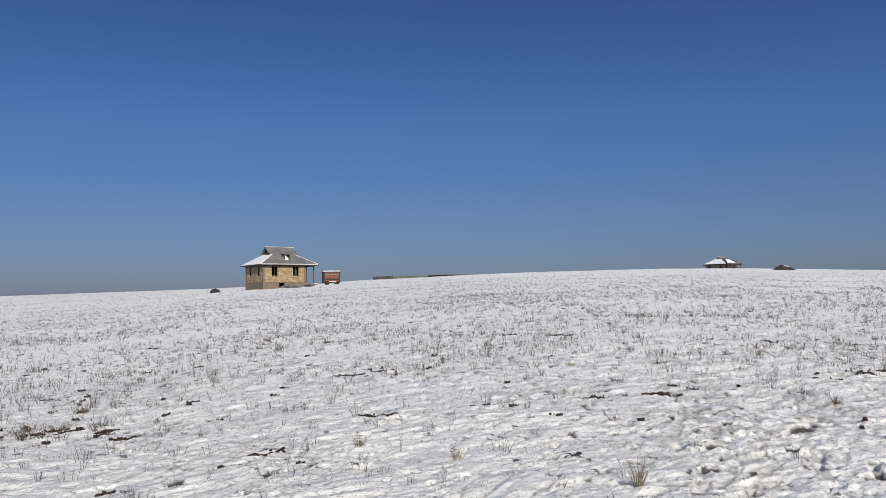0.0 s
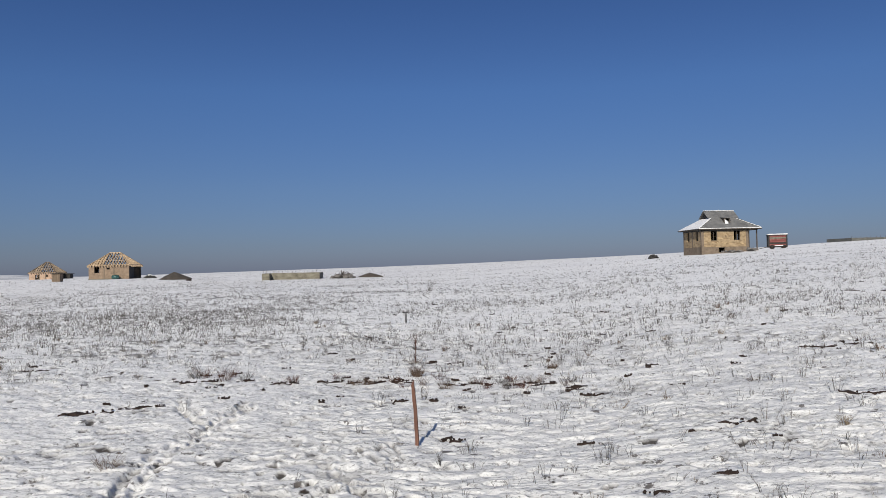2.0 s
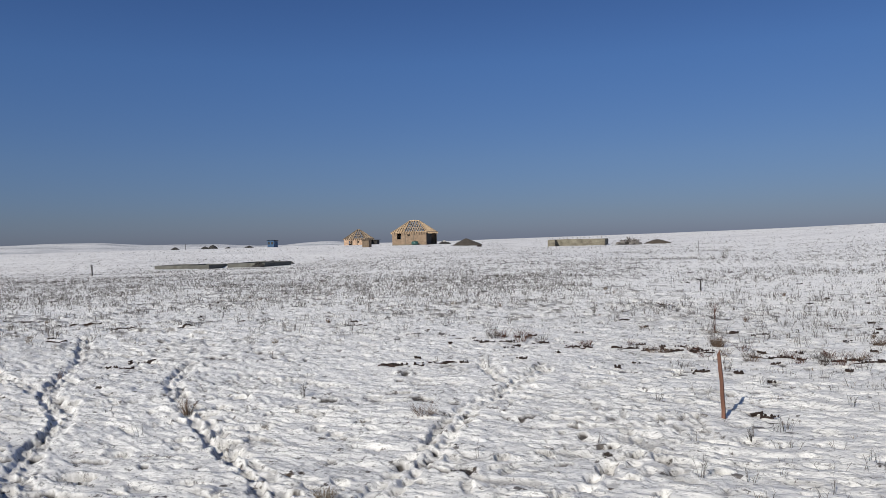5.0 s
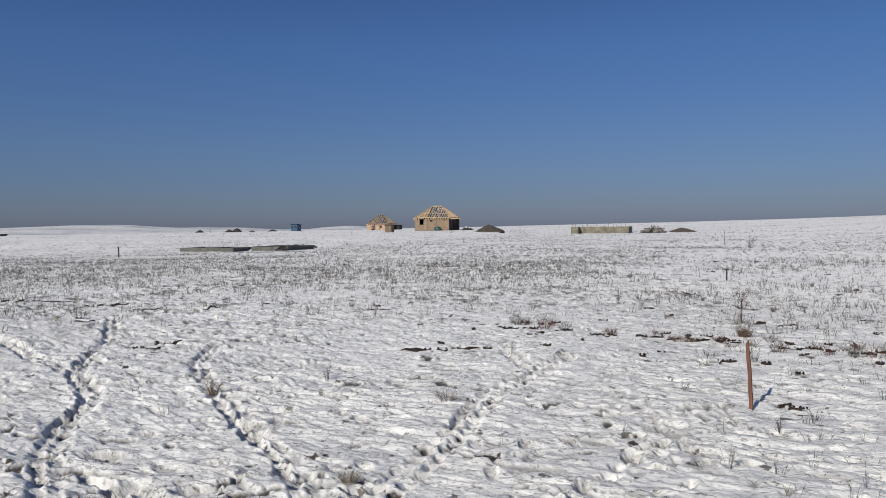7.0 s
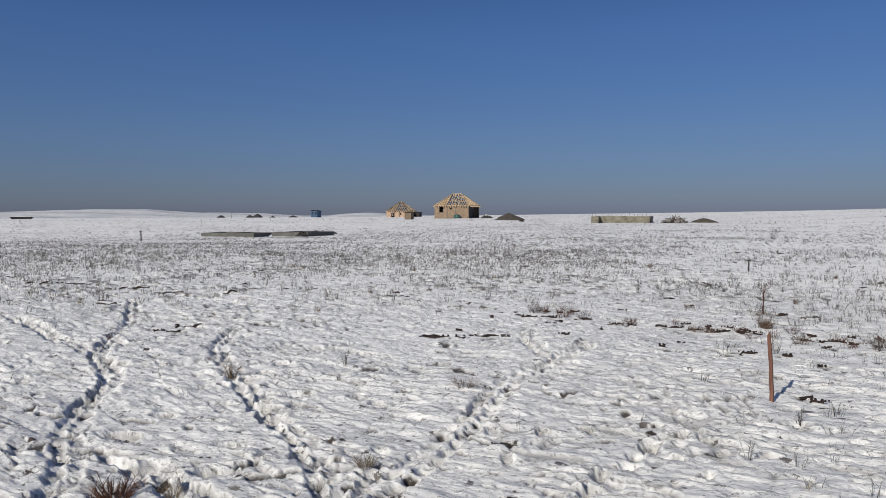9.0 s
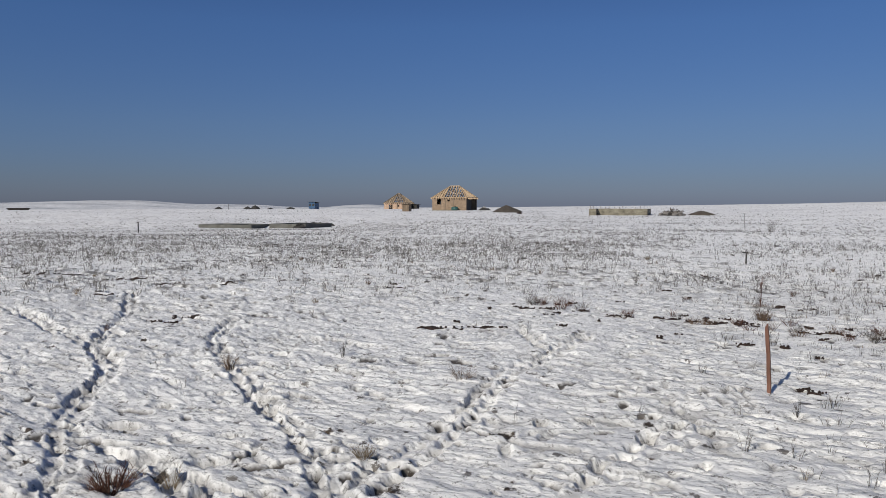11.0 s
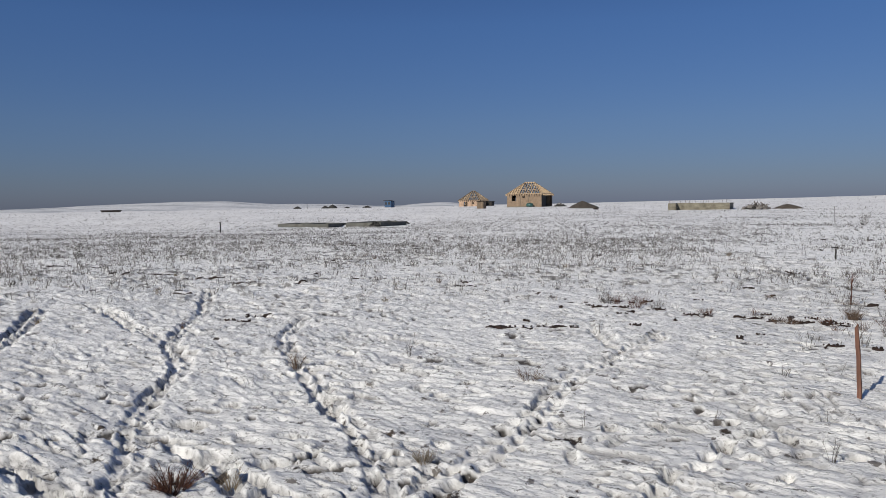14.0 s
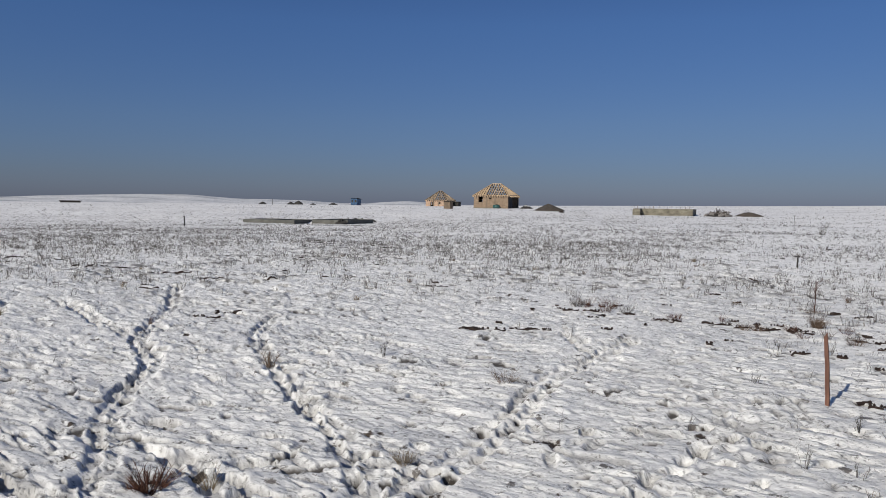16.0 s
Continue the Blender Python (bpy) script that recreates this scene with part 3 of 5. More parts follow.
def relief(x, y):
    """Small relief of the wind-packed, half-thawed snow, with trodden prints."""
    x, y = np.asarray(x, float), np.asarray(y, float)
    r = np.hypot(x, y)
    wx, wy = x + 0.35 * fbm(x * 0.8, y * 0.8, 70, 2), y + 0.35 * fbm(x * 0.8, y * 0.8, 75, 2)
    # wind has drawn the crust out one way: along u it runs long, across v it is short
    c, s = math.cos(radians(27)), math.sin(radians(27))
    u, v = wx * c + wy * s, -wx * s + wy * c
    z = 0.06 * fbm(x / 3.1, y / 2.2, 1, 2) + 0.016 * fbm(u / 0.9, v / 0.40, 11, 2, 0.5)
    # broken crust: thin plates with sharp lips, and pits between them
    plate = fbm(u / 0.55, v / 0.14, 21, 3, 0.6)
    z = z + 0.011 * smooth01((plate + 0.08) / 0.12) + 0.008 * smooth01((plate - 0.14) / 0.10)
    z = z - 0.028 * pit_mask(u, v)
    # sinuous cracks along the lips of the crust
    z = z - 0.022 * crack_mask(x, y, u, v) * (1 - smooth01((r - 14) / 10))
    z = z + 0.019 * fbm(u / 0.13, v / 0.06, 31, 2, 0.7) * (1 - smooth01((r - 12) / 20))
    z = z + 0.035 * tussocks(x, y)
    z = z + 0.14 * fbm(x / 11, y / 9, 51, 2) * smooth01((r - 6) / 20)
    return z * (1 - 0.6 * smooth01((r - 120) / 150))


def trodden(x, y):
    """What feet have done to the crust: ragged double ruts with kicked-up crumbs beside them, smooth prints and holes."""
    x, y = np.asarray(x, float), np.asarray(y, float)
    z = np.zeros_like(x)
    wob, fine = fbm(x / 0.11, y / 0.11, 91, 2), fbm(x / 0.05, y / 0.05, 92, 2)
    for k, (course, gap, half, deep, stepped, stride) in enumerate(TRAILS):
        near = np.full(len(x), 9.0)
        along, side = np.zeros(len(x)), np.zeros(len(x))
        run = 0.0
        for (ax, ay), (bx, by) in zip(course, course[1:]):
            dx, dy = bx - ax, by - ay
            length = math.hypot(dx, dy)
            m = np.nonzero((x > min(ax, bx) - 0.5) & (x < max(ax, bx) + 0.5) & (y > min(ay, by) - 0.5) & (y < max(ay, by) + 0.5))[0]
            if len(m):
                t = np.clip(((x[m] - ax) * dx + (y[m] - ay) * dy) / length**2, 0, 1)
                d = np.hypot(x[m] - ax - t * dx, y[m] - ay - t * dy)
                b = d < near[m]
                q = m[b]
                near[q], along[q] = d[b], run + t[b] * length
                side[q] = d[b] * np.sign((x[q] - ax) * dy - (y[q] - ay) * dx)
            run += length
        m = np.nonzero(near < 0.5)[0]
        if not len(m):
            continue
        ends = smooth01(along[m] / 0.5) * smooth01((run - along[m]) / 0.5)
        s = along[m] + 0.10 * value_noise(along[m] * 2.1, along[m] * 0 + k, 7)
        off = side[m] + 0.05 * value_noise(along[m] * 1.7, along[m] * 0 + 3.3 * k, 8) + 0.045 * wob[m]
        rut = np.zeros(len(m))
        for hand in ((-1, 1) if gap else (0,)):
            foot = 0.5 + 0.5 * np.cos((s / stride + (0.25 if hand > 0 else 0.75)) * 2 * math.pi)
            strength = (1 - stepped) + stepped * smooth01(foot * 1.5 - 0.1) * (0.65 + 0.9 * np.clip(value_noise(s / 0.45, s * 0 + hand + 5.0 * k, 9) + 0.4, 0, 1))
            # one foot treads deeper than the other, and some stretches are barely marked
            strength = strength * (1.0 if hand >= 0 else 0.6) * (0.5 + 0.5 * smooth01((value_noise(s / 0.8, s * 0 + 2.0 * hand + 9.0 * k, 10) + 0.22) / 0.3))
            wide = half * (0.75 + 0.4 * foot)
            rut = np.maximum(rut, strength * smooth01((1.4 - np.abs(off - hand * gap) / wide) / 0.75))
        crumbs = 0.020 * np.exp(-((np.abs(off) - gap - half * 1.7) / 0.07) ** 2) * np.clip(wob[m] + 0.1, 0, 1) * min(1.0, deep / 0.05)
        pressed = -deep * rut * ends + (crumbs + 0.008 * fine[m] * np.exp(-(off / 0.2) ** 2)) * ends
        z[m] = np.where(z[m] < -0.01, np.minimum(z[m], pressed), z[m] * (1 - rut) + pressed)
    for px, py, turn, deep, long, broad in STEPS:
        m = np.nonzero((np.abs(x - px) < 0.36) & (np.abs(y - py) < 0.36))[0]
        if not len(m):
            continue
        c, s = math.cos(turn), math.sin(turn)
        u, v = (x[m] - px) * c + (y[m] - py) * s, -(x[m] - px) * s + (y[m] - py) * c
        q = np.sqrt((u / long) ** 2 + (v / broad) ** 2) + 0.35 * wob[m]
        inside = smooth01((1.2 - q) / 0.5)
        z[m] = np.where(z[m] < -deep * inside, z[m], z[m] * (1 - inside) - deep * inside + 0.08 * deep * np.exp(-((q - 1.5) / 0.3) ** 2))
    return np.clip(z, -0.12, 0.03)


def ground_z(x, y):
    a, b = np.array([x], float), np.array([y], float)
    return float((land(a, b) + relief(a, b))[0])


def build_ground():
    fine = np.arange(-36.0, 95.01, 0.12)
    rest = np.linspace(95.01, 360 - 36.0, 58)[1:-1]
    az = np.radians(np.concatenate([fine, rest]))
    rs = [0.35]
    while rs[-1] < 4600:
        r = rs[-1]
        rs.append(r * (1.05 if r < 3 else 1.0045 if r < 9 else 1.0062 if r < 30 else 1.010 if r < 42 else 1.025 if r < 330 else 1.07))
    rs = np.array(rs)
    R, A = np.meshgrid(rs, az, indexing="ij")
    X, Y = (-np.sin(A) * R).ravel(), (np.cos(A) * R).ravel()
    # round the standpoint and behind it the crust is even
    turned = np.degrees(np.arctan2(-X, Y))
    kept = smooth01((np.hypot(X, Y) - 1.6) / 1.4) * smooth01((turned + 36.1) / 4) * smooth01((95.1 - turned) / 3)
    Z = land(X, Y) + relief(X, Y) * kept
    near = np.nonzero(np.hypot(X, Y) < 22)[0]
    pressed = trodden(X[near], Y[near])
    Z[near] += pressed * kept[near]
    c, s = math.cos(radians(27)), math.sin(radians(27))
    close = np.nonzero(np.hypot(X, Y) < 60)[0]
    wx, wy = X[close] + 0.35 * fbm(X[close] * 0.8, Y[close] * 0.8, 70, 2), Y[close] + 0.35 * fbm(X[close] * 0.8, Y[close] * 0.8, 75, 2)
    bare_and_shade = np.zeros(len(X) + 1)
    bare_and_shade[close] = 0.95 * pit_mask(wx * c + wy * s, -wx * s + wy * c) * smooth01((fbm(X[close] / 1.9, Y[close] / 1.9, 61, 2) + 0.25) / 0.3)
    bare_and_shade[close] = np.maximum(bare_and_shade[close], 0.74 * tussocks(X[close], Y[close]) * smooth01((fbm(X[close] / 0.13, Y[close] / 0.13, 69, 2) + 0.25) / 0.3))
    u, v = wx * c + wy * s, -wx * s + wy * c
    # cracks are darkened too, their shade put into the colour
    bare_and_shade[close] = np.maximum(bare_and_shade[close], 0.45 * crack_mask(X[close], Y[close], u, v) * (1 - smooth01((np.hypot(X[close], Y[close]) - 14) / 10)))
    bare_and_shade[near] = np.maximum(bare_and_shade[near], 0.7 * smooth01((-pressed - 0.04) / 0.02) * smooth01((fbm(X[near] / 0.35, Y[near] / 0.35, 63, 2) - 0.03) / 0.14))
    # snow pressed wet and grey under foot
    bare_and_shade[near] = np.maximum(bare_and_shade[near], 0.40 * smooth01((-pressed - 0.006) / 0.015) * smooth01((fbm(X[near] / 0.12, Y[near] / 0.12, 67, 2) + 0.35) / 0.4))
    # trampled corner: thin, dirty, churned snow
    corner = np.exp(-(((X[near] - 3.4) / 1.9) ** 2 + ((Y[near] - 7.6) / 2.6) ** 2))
    bare_and_shade[near] = np.maximum(bare_and_shade[near], corner * 0.45 * smooth01((fbm(X[near] / 0.16, Y[near] / 0.16, 65, 3, 0.6) + 0.02) / 0.25))
    # holes get a blackened spot for the shade inside them
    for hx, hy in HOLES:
        bare_and_shade[:-1] = np.maximum(bare_and_shade[:-1], 1.5 * smooth01(1.3 - np.hypot(X - hx, Y - hy) / (0.035 + 0.003 * math.hypot(hx, hy))))
    bare_and_shade[:-1] *= kept
    n, k = len(rs), len(az)
    co = np.column_stack([X, Y, Z])
    co = np.vstack([co, [[0, 0, float(co[:k, 2].mean())]]])
    i, j = np.meshgrid(np.arange(n - 1), np.arange(k), indexing="ij")
    a, b = (i * k + j).ravel(), (i * k + (j + 1) % k).ravel()
    quads = np.column_stack([a, b, b + k, a + k])
    j = np.arange(k)
    tris = np.column_stack([np.full(k, n * k), (j + 1) % k, j])
    loops = np.concatenate([quads.ravel(), tris.ravel()]).astype(np.int32)
    starts = np.concatenate([np.arange(len(quads)) * 4, len(quads) * 4 + np.arange(k) * 3]).astype(np.int32)
    me = bpy.data.meshes.new("ground")
    me.vertices.add(len(co))
    me.vertices.foreach_set("co", co.ravel())
    me.loops.add(len(loops))
    me.loops.foreach_set("vertex_index", loops)
    me.polygons.add(len(starts))
    me.polygons.foreach_set("loop_start", starts)
    me.polygons.foreach_set("use_smooth", np.ones(len(starts), bool))
    me.update(calc_edges=True)
    me.validate()
    if me.polygons[len(me.polygons) // 3].normal.z < 0:
        me.flip_normals()
    shown = me.attributes.new("bare_and_shade", "FLOAT", "POINT")
    shown.data.foreach_set("value", bare_and_shade.astype(np.float32))
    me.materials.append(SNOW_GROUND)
    return tagged(new("ground", me), "open field under thin, crusted, trodden snow with bare soil showing", "ground", kind="structure")


build_ground()


def polar(az, r):
    return -math.sin(radians(az)) * r, math.cos(radians(az)) * r


def stand(az, r, rz=36.0, sink=0.0):
    """The pose of a thing on the ground at a bearing and distance from the first standpoint."""
    x, y = polar(az, r)
    return pose(x, y, float(land(np.array([x]), np.array([y]))[0]) - sink, 0, 0, rz)


# ---- kinds of things ----
def mound(name, m, w, d, h, mat, seed, label, category, snowy=False, lean=0.0, flat=1.02):
    """A tipped heap: steep crest, sloping skirt, lumpy all over."""
    ob = thing(name, m, label, category)
    bm = bmesh.new()
    rings, cols = 14, 36
    top = bm.verts.new((lean * w * 0.25, 0, h))
    last = None
    for i in range(1, rings + 1):
        t = i / rings
        row = []
        for j in range(cols):
            a = 2 * math.pi * j / cols
            wob = 1 + 0.16 * noise.noise(Vector((math.cos(a) * 1.3, math.sin(a) * 1.3, seed * 3.1)))
            x, y = math.cos(a) * t * w / 2 * wob + lean * w * 0.25 * (1 - t), math.sin(a) * t * d / 2 * wob
            z = h * (1 - t) ** flat + 0.10 * h * noise.noise(Vector((x * 1.1, y * 1.1, seed))) * (1 - t * 0.6) + 0.05 * h * noise.noise(Vector((x * 4, y * 4, seed + 7)))
            if i == rings:
                z = -0.5
            row.append(bm.verts.new((x, y, z)))
        for j in range(cols):
            k = (j + 1) % cols
            if last is None:
                bm.faces.new((top, row[j], row[k]))
            else:
                bm.faces.new((last[j], row[j], row[k], last[k]))
        last = row
    part("earth_body", bm, mat, ob, smooth=True)
    rng = random.Random(seed)
    bm = bmesh.new()
    for _ in range(26):
        a, t, s = rng.uniform(0, 6.28), rng.uniform(0.5, 1.15), rng.uniform(0.04, 0.13)
        r = bmesh.ops.create_icosphere(bm, subdivisions=1, radius=s, matrix=Matrix.Translation((math.cos(a) * t * w / 2, math.sin(a) * t * d / 2, h * max(0.0, 1 - t) * 0.95 + s * 0.3)))
        for v in r["verts"]:
            v.co += Vector((rng.uniform(-1, 1), rng.uniform(-1, 1), rng.uniform(-1, 1))) * s * 0.3
    tagged(part("loose_soil", bm, mat, ob), kind="stuff")
    if snowy:
        bm = bmesh.new()
        for _ in range(5):
            a, t = rng.uniform(0, 6.28), rng.uniform(0.1, 0.5)
            bmesh.ops.create_icosphere(bm, subdivisions=2, radius=1, matrix=Matrix.Translation((math.cos(a) * t * w / 2, math.sin(a) * t * d / 2, h * (1 - t) * 0.95)) @ Matrix.Diagonal((w * 0.09, d * 0.07, 0.06, 1)))
        part("snow", bm, SNOW, ob, "lingering snow", smooth=True)
    return ob


def rubble_pile(m, w, d, h, count, seed, mat, label, poles=0):
    """Broken slabs and stones thrown in a pile; each piece lies on the ground or the ones below."""
    ob = thing("rubble_pile", m, label, "rubble")
    rng = random.Random(seed)
    bm = bmesh.new()
    bmesh.ops.create_icosphere(bm, subdivisions=3, radius=1, matrix=Matrix.Diagonal((w * 0.42, d * 0.42, h * 0.7, 1)))
    for v in bm.verts:
        v.co *= 1 + 0.18 * noise.noise(v.co * 2.5)
    part("earth_body", bm, DARK_HEAP, ob)
    for k in range(count):
        t, a = rng.random() ** 0.6, rng.uniform(0, 6.28)
        x, y = math.cos(a) * t * w / 2, math.sin(a) * t * d / 2
        z = h * 0.75 * math.sqrt(max(0, 1 - t * t))
        bm = bmesh.new()
        sx, sy, sz = rng.uniform(0.1, 0.36), rng.uniform(0.08, 0.24), rng.uniform(0.04, 0.14)
        box(bm, -sx, -sy, -sz, sx, sy, sz, 0.03)
        for v in bm.verts:
            v.co *= rng.uniform(0.8, 1.15)
        part("stone", bm, mat, ob, at=pose(x, y, z, rng.uniform(-40, 40), rng.uniform(-40, 40), rng.uniform(0, 360)))
    for k in range(poles):
        a = rng.uniform(0, 6.28)
        bm = bmesh.new()
        ln = rng.uniform(0.7, 1.5)
        beam(bm, (-ln / 2, 0, 0), (ln / 2, 0, 0), 0.07, 0.06)
        part("branch", bm, OLD_WOOD, ob, at=pose(rng.uniform(-w, w) * 0.3, rng.uniform(-d, d) * 0.3, h * rng.uniform(0.5, 0.95), rng.uniform(-15, 15), rng.uniform(-55, 55), math.degrees(a)))
    return ob


def framed_window(parent, x, z, w, h, wall_y, frame_mat, mullion=True):
    win = new("window")
    win.parent = parent
    win.matrix_local = pose(x, wall_y, z)
    t = 0.07
    bm = bmesh.new()
    box(bm, 0, 0, 0, t, 0.08, h)
    box(bm, w - t, 0, 0, w, 0.08, h)
    box(bm, t, 0, 0, w - t, 0.08, t)
    box(bm, t, 0, h - t, w - t, 0.08, h)
    if mullion:
        box(bm, w / 2 - t / 2, 0.005, t, w / 2 + t / 2, 0.075, h - t)
    part("window_frame", bm, frame_mat, win)
    bm = bmesh.new()
    box(bm, -0.06, -0.1, -0.07, w + 0.06, 0.1, -0.003)
    part("sill", bm, frame_mat, win)
    return win


def wall_part(name, parent, length, z0, z1, thick, openings, mat, at, label=""):
    bm = wall_with_openings(bmesh.new(), length, z0, z1, thick, openings)
    return part(name, bm, mat, parent, label, at=at)


def rafter_roof(parent, x0, y0, x1, y1, z, rise, ridge, spacing, seed, mat=None):
    """Bare hip roof of fresh rafters: plates, ridge, hips, jacks, collars, a few battens."""
    mat = mat or NEW_WOOD
    rng = random.Random(seed)
    cx, cy = (x0 + x1) / 2, (y0 + y1) / 2
    ra, rb = (cx - ridge / 2, cy, z + rise), (cx + ridge / 2, cy, z + rise)

    def timber(name, a, b, w=0.12, h=0.18):
        part(name, beam(bmesh.new(), a, b, w, h), mat, parent)

    for a, b in (((x0, y0, z), (x1, y0, z)), ((x1, y0, z), (x1, y1, z)), ((x1, y1, z), (x0, y1, z)), ((x0, y1, z), (x0, y0, z))):
        timber("wall_plate", a, b, 0.15, 0.15)
    timber("ridge_beam", ra, rb, 0.08, 0.2)
    for c, r in (((x0, y0, z), ra), ((x0, y1, z), ra), ((x1, y0, z), rb), ((x1, y1, z), rb)):
        d = (Vector(c) - Vector(r)) * 1.07
        timber("hip_rafter", Vector(r), Vector(r) + d, 0.11, 0.2)

    def jack(foot, head):
        d = (Vector(foot) - Vector(head))
        e = d.normalized() * rng.uniform(0.50, 0.68)
        timber("rafter", Vector(head), Vector(foot) + e)

    n = int((x1 - x0) / spacing)
    for k in range(1, n):
        x = x0 + (x1 - x0) * k / n
        for ys in (y0, y1):
            if x < ra[0]:
                t = (x - x0) / (ra[0] - x0)
            elif x > rb[0]:
                t = (x1 - x) / (x1 - rb[0])
            else:
                t = 1.0
            jack((x, ys, z), (x, ys + (cy - ys) * t, z + rise * t))
    n = int((y1 - y0) / spacing)
    for k in range(1, n):
        y = y0 + (y1 - y0) * k / n
        t = 1 - abs(y - cy) / (cy - y0)
        for xs, xr in ((x0, ra[0]), (x1, rb[0])):
            jack((xs, y, z), (xs + (xr - xs) * t, y, z + rise * t))
    for x in np.linspace(ra[0], rb[0], 4):
        timber("post", (float(x), cy, z), (float(x), cy, z + rise - 0.1), 0.12, 0.12)
    for x in np.linspace(x0 + 1.0, x1 - 1.0, 7):
        timber("ceiling_joist", (float(x), y0, z - 0.02), (float(x), y1, z - 0.02), 0.08, 0.16)
    for k in range(5):
        t = rng.uniform(0.15, 0.8)
        a, b = sorted((rng.uniform(x0 + 1, x1 - 1), rng.uniform(x0 + 1, x1 - 1)))
        w = t * (ra[0] - x0)
        timber("batten", (max(a, x0 + w), y0 + (cy - y0) * t, z + rise * t + 0.12), (min(b, x1 - w) + 0.5, y0 + (cy - y0) * t, z + rise * t + 0.12), 0.1, 0.04)


def dutch_hip_roof(parent, x0, y0, x1, y1, z, rise, gablet, ridge, mats):
    """Sheeted hip roof with a small gablet at each end of its ridge: front, right, back and left slopes."""
    cx, cy = (x0 + x1) / 2, (y0 + y1) / 2
    zg = z + rise * (1 - gablet)
    k = 1 - gablet
    gx0, gx1 = cx - ridge / 2, cx + ridge / 2
    fy, by = y0 + (cy - y0) * k, y1 + (cy - y1) * k
    top = z + rise
    front = [(x0, y0, z), (x1, y0, z), (gx1, fy, zg), (gx0, fy, zg)]
    back = [(x1, y1, z), (x0, y1, z), (gx0, by, zg), (gx1, by, zg)]
    left = [(x0, y1, z), (x0, y0, z), (gx0, fy, zg), (gx0, by, zg)]
    right = [(x1, y0, z), (x1, y1, z), (gx1, by, zg), (gx1, fy, zg)]
    roof = new("roof")
    roof.parent = parent
    for name, pts, mat in (("slope", front, mats[0]), ("slope", right, mats[1]), ("slope", back, mats[2]), ("slope", left, mats[3])):
        part(name, prism(bmesh.new(), pts, 0.06), mat, roof, "snow-covered slope" if mat is SNOW else "")
    o = 0.3
    for ys, zz in ((fy, zg), (by, zg)):
        part("upper_slope", prism(bmesh.new(), [(gx0 - o, ys, zz + 0.03), (gx1 + o, ys, zz + 0.03), (gx1 + o, cy, top), (gx0 - o, cy, top)], 0.05), mats[0], roof)
    for xs in (gx0 + 0.02, gx1 - 0.02):
        bm = bmesh.new()
        a = [bm.verts.new((xs + s, yy, zz)) for s in (-0.02, 0.02) for yy, zz in ((fy + 0.1, zg), (by - 0.1, zg), (cy, top - 0.08))]
        bm.faces.new(a[:3])
        bm.faces.new(a[3:][::-1])
        for i in range(3):
            bm.faces.new((a[i], a[(i + 1) % 3], a[3 + (i + 1) % 3], a[3 + i]))
        bmesh.ops.recalc_face_normals(bm, faces=bm.faces)
        part("gablet", bm, BLACK, roof, "dark open gablet")
    bm = beam(bmesh.new(), (gx0 - o, cy, top + 0.03), (gx1 + o, cy, top + 0.03), 0.26, 0.05)
    part("ridge_cap", bm, SNOW, roof, "snow on the ridge")
    for a, b in (((x0, y0), (x1, y0)), ((x1, y0), (x1, y1)), ((x1, y1), (x0, y1)), ((x0, y1), (x0, y0))):
        part("fascia", beam(bmesh.new(), (*a, z - 0.10), (*b, z - 0.07), 0.05, 0.11), OLD_WOOD, roof)
    part("soffit", box(bmesh.new(), x0 + 0.05, y0 + 0.05, z - 0.2, x1 - 0.05, y1 - 0.05, z - 0.16), OLD_WOOD, roof)
    return roof


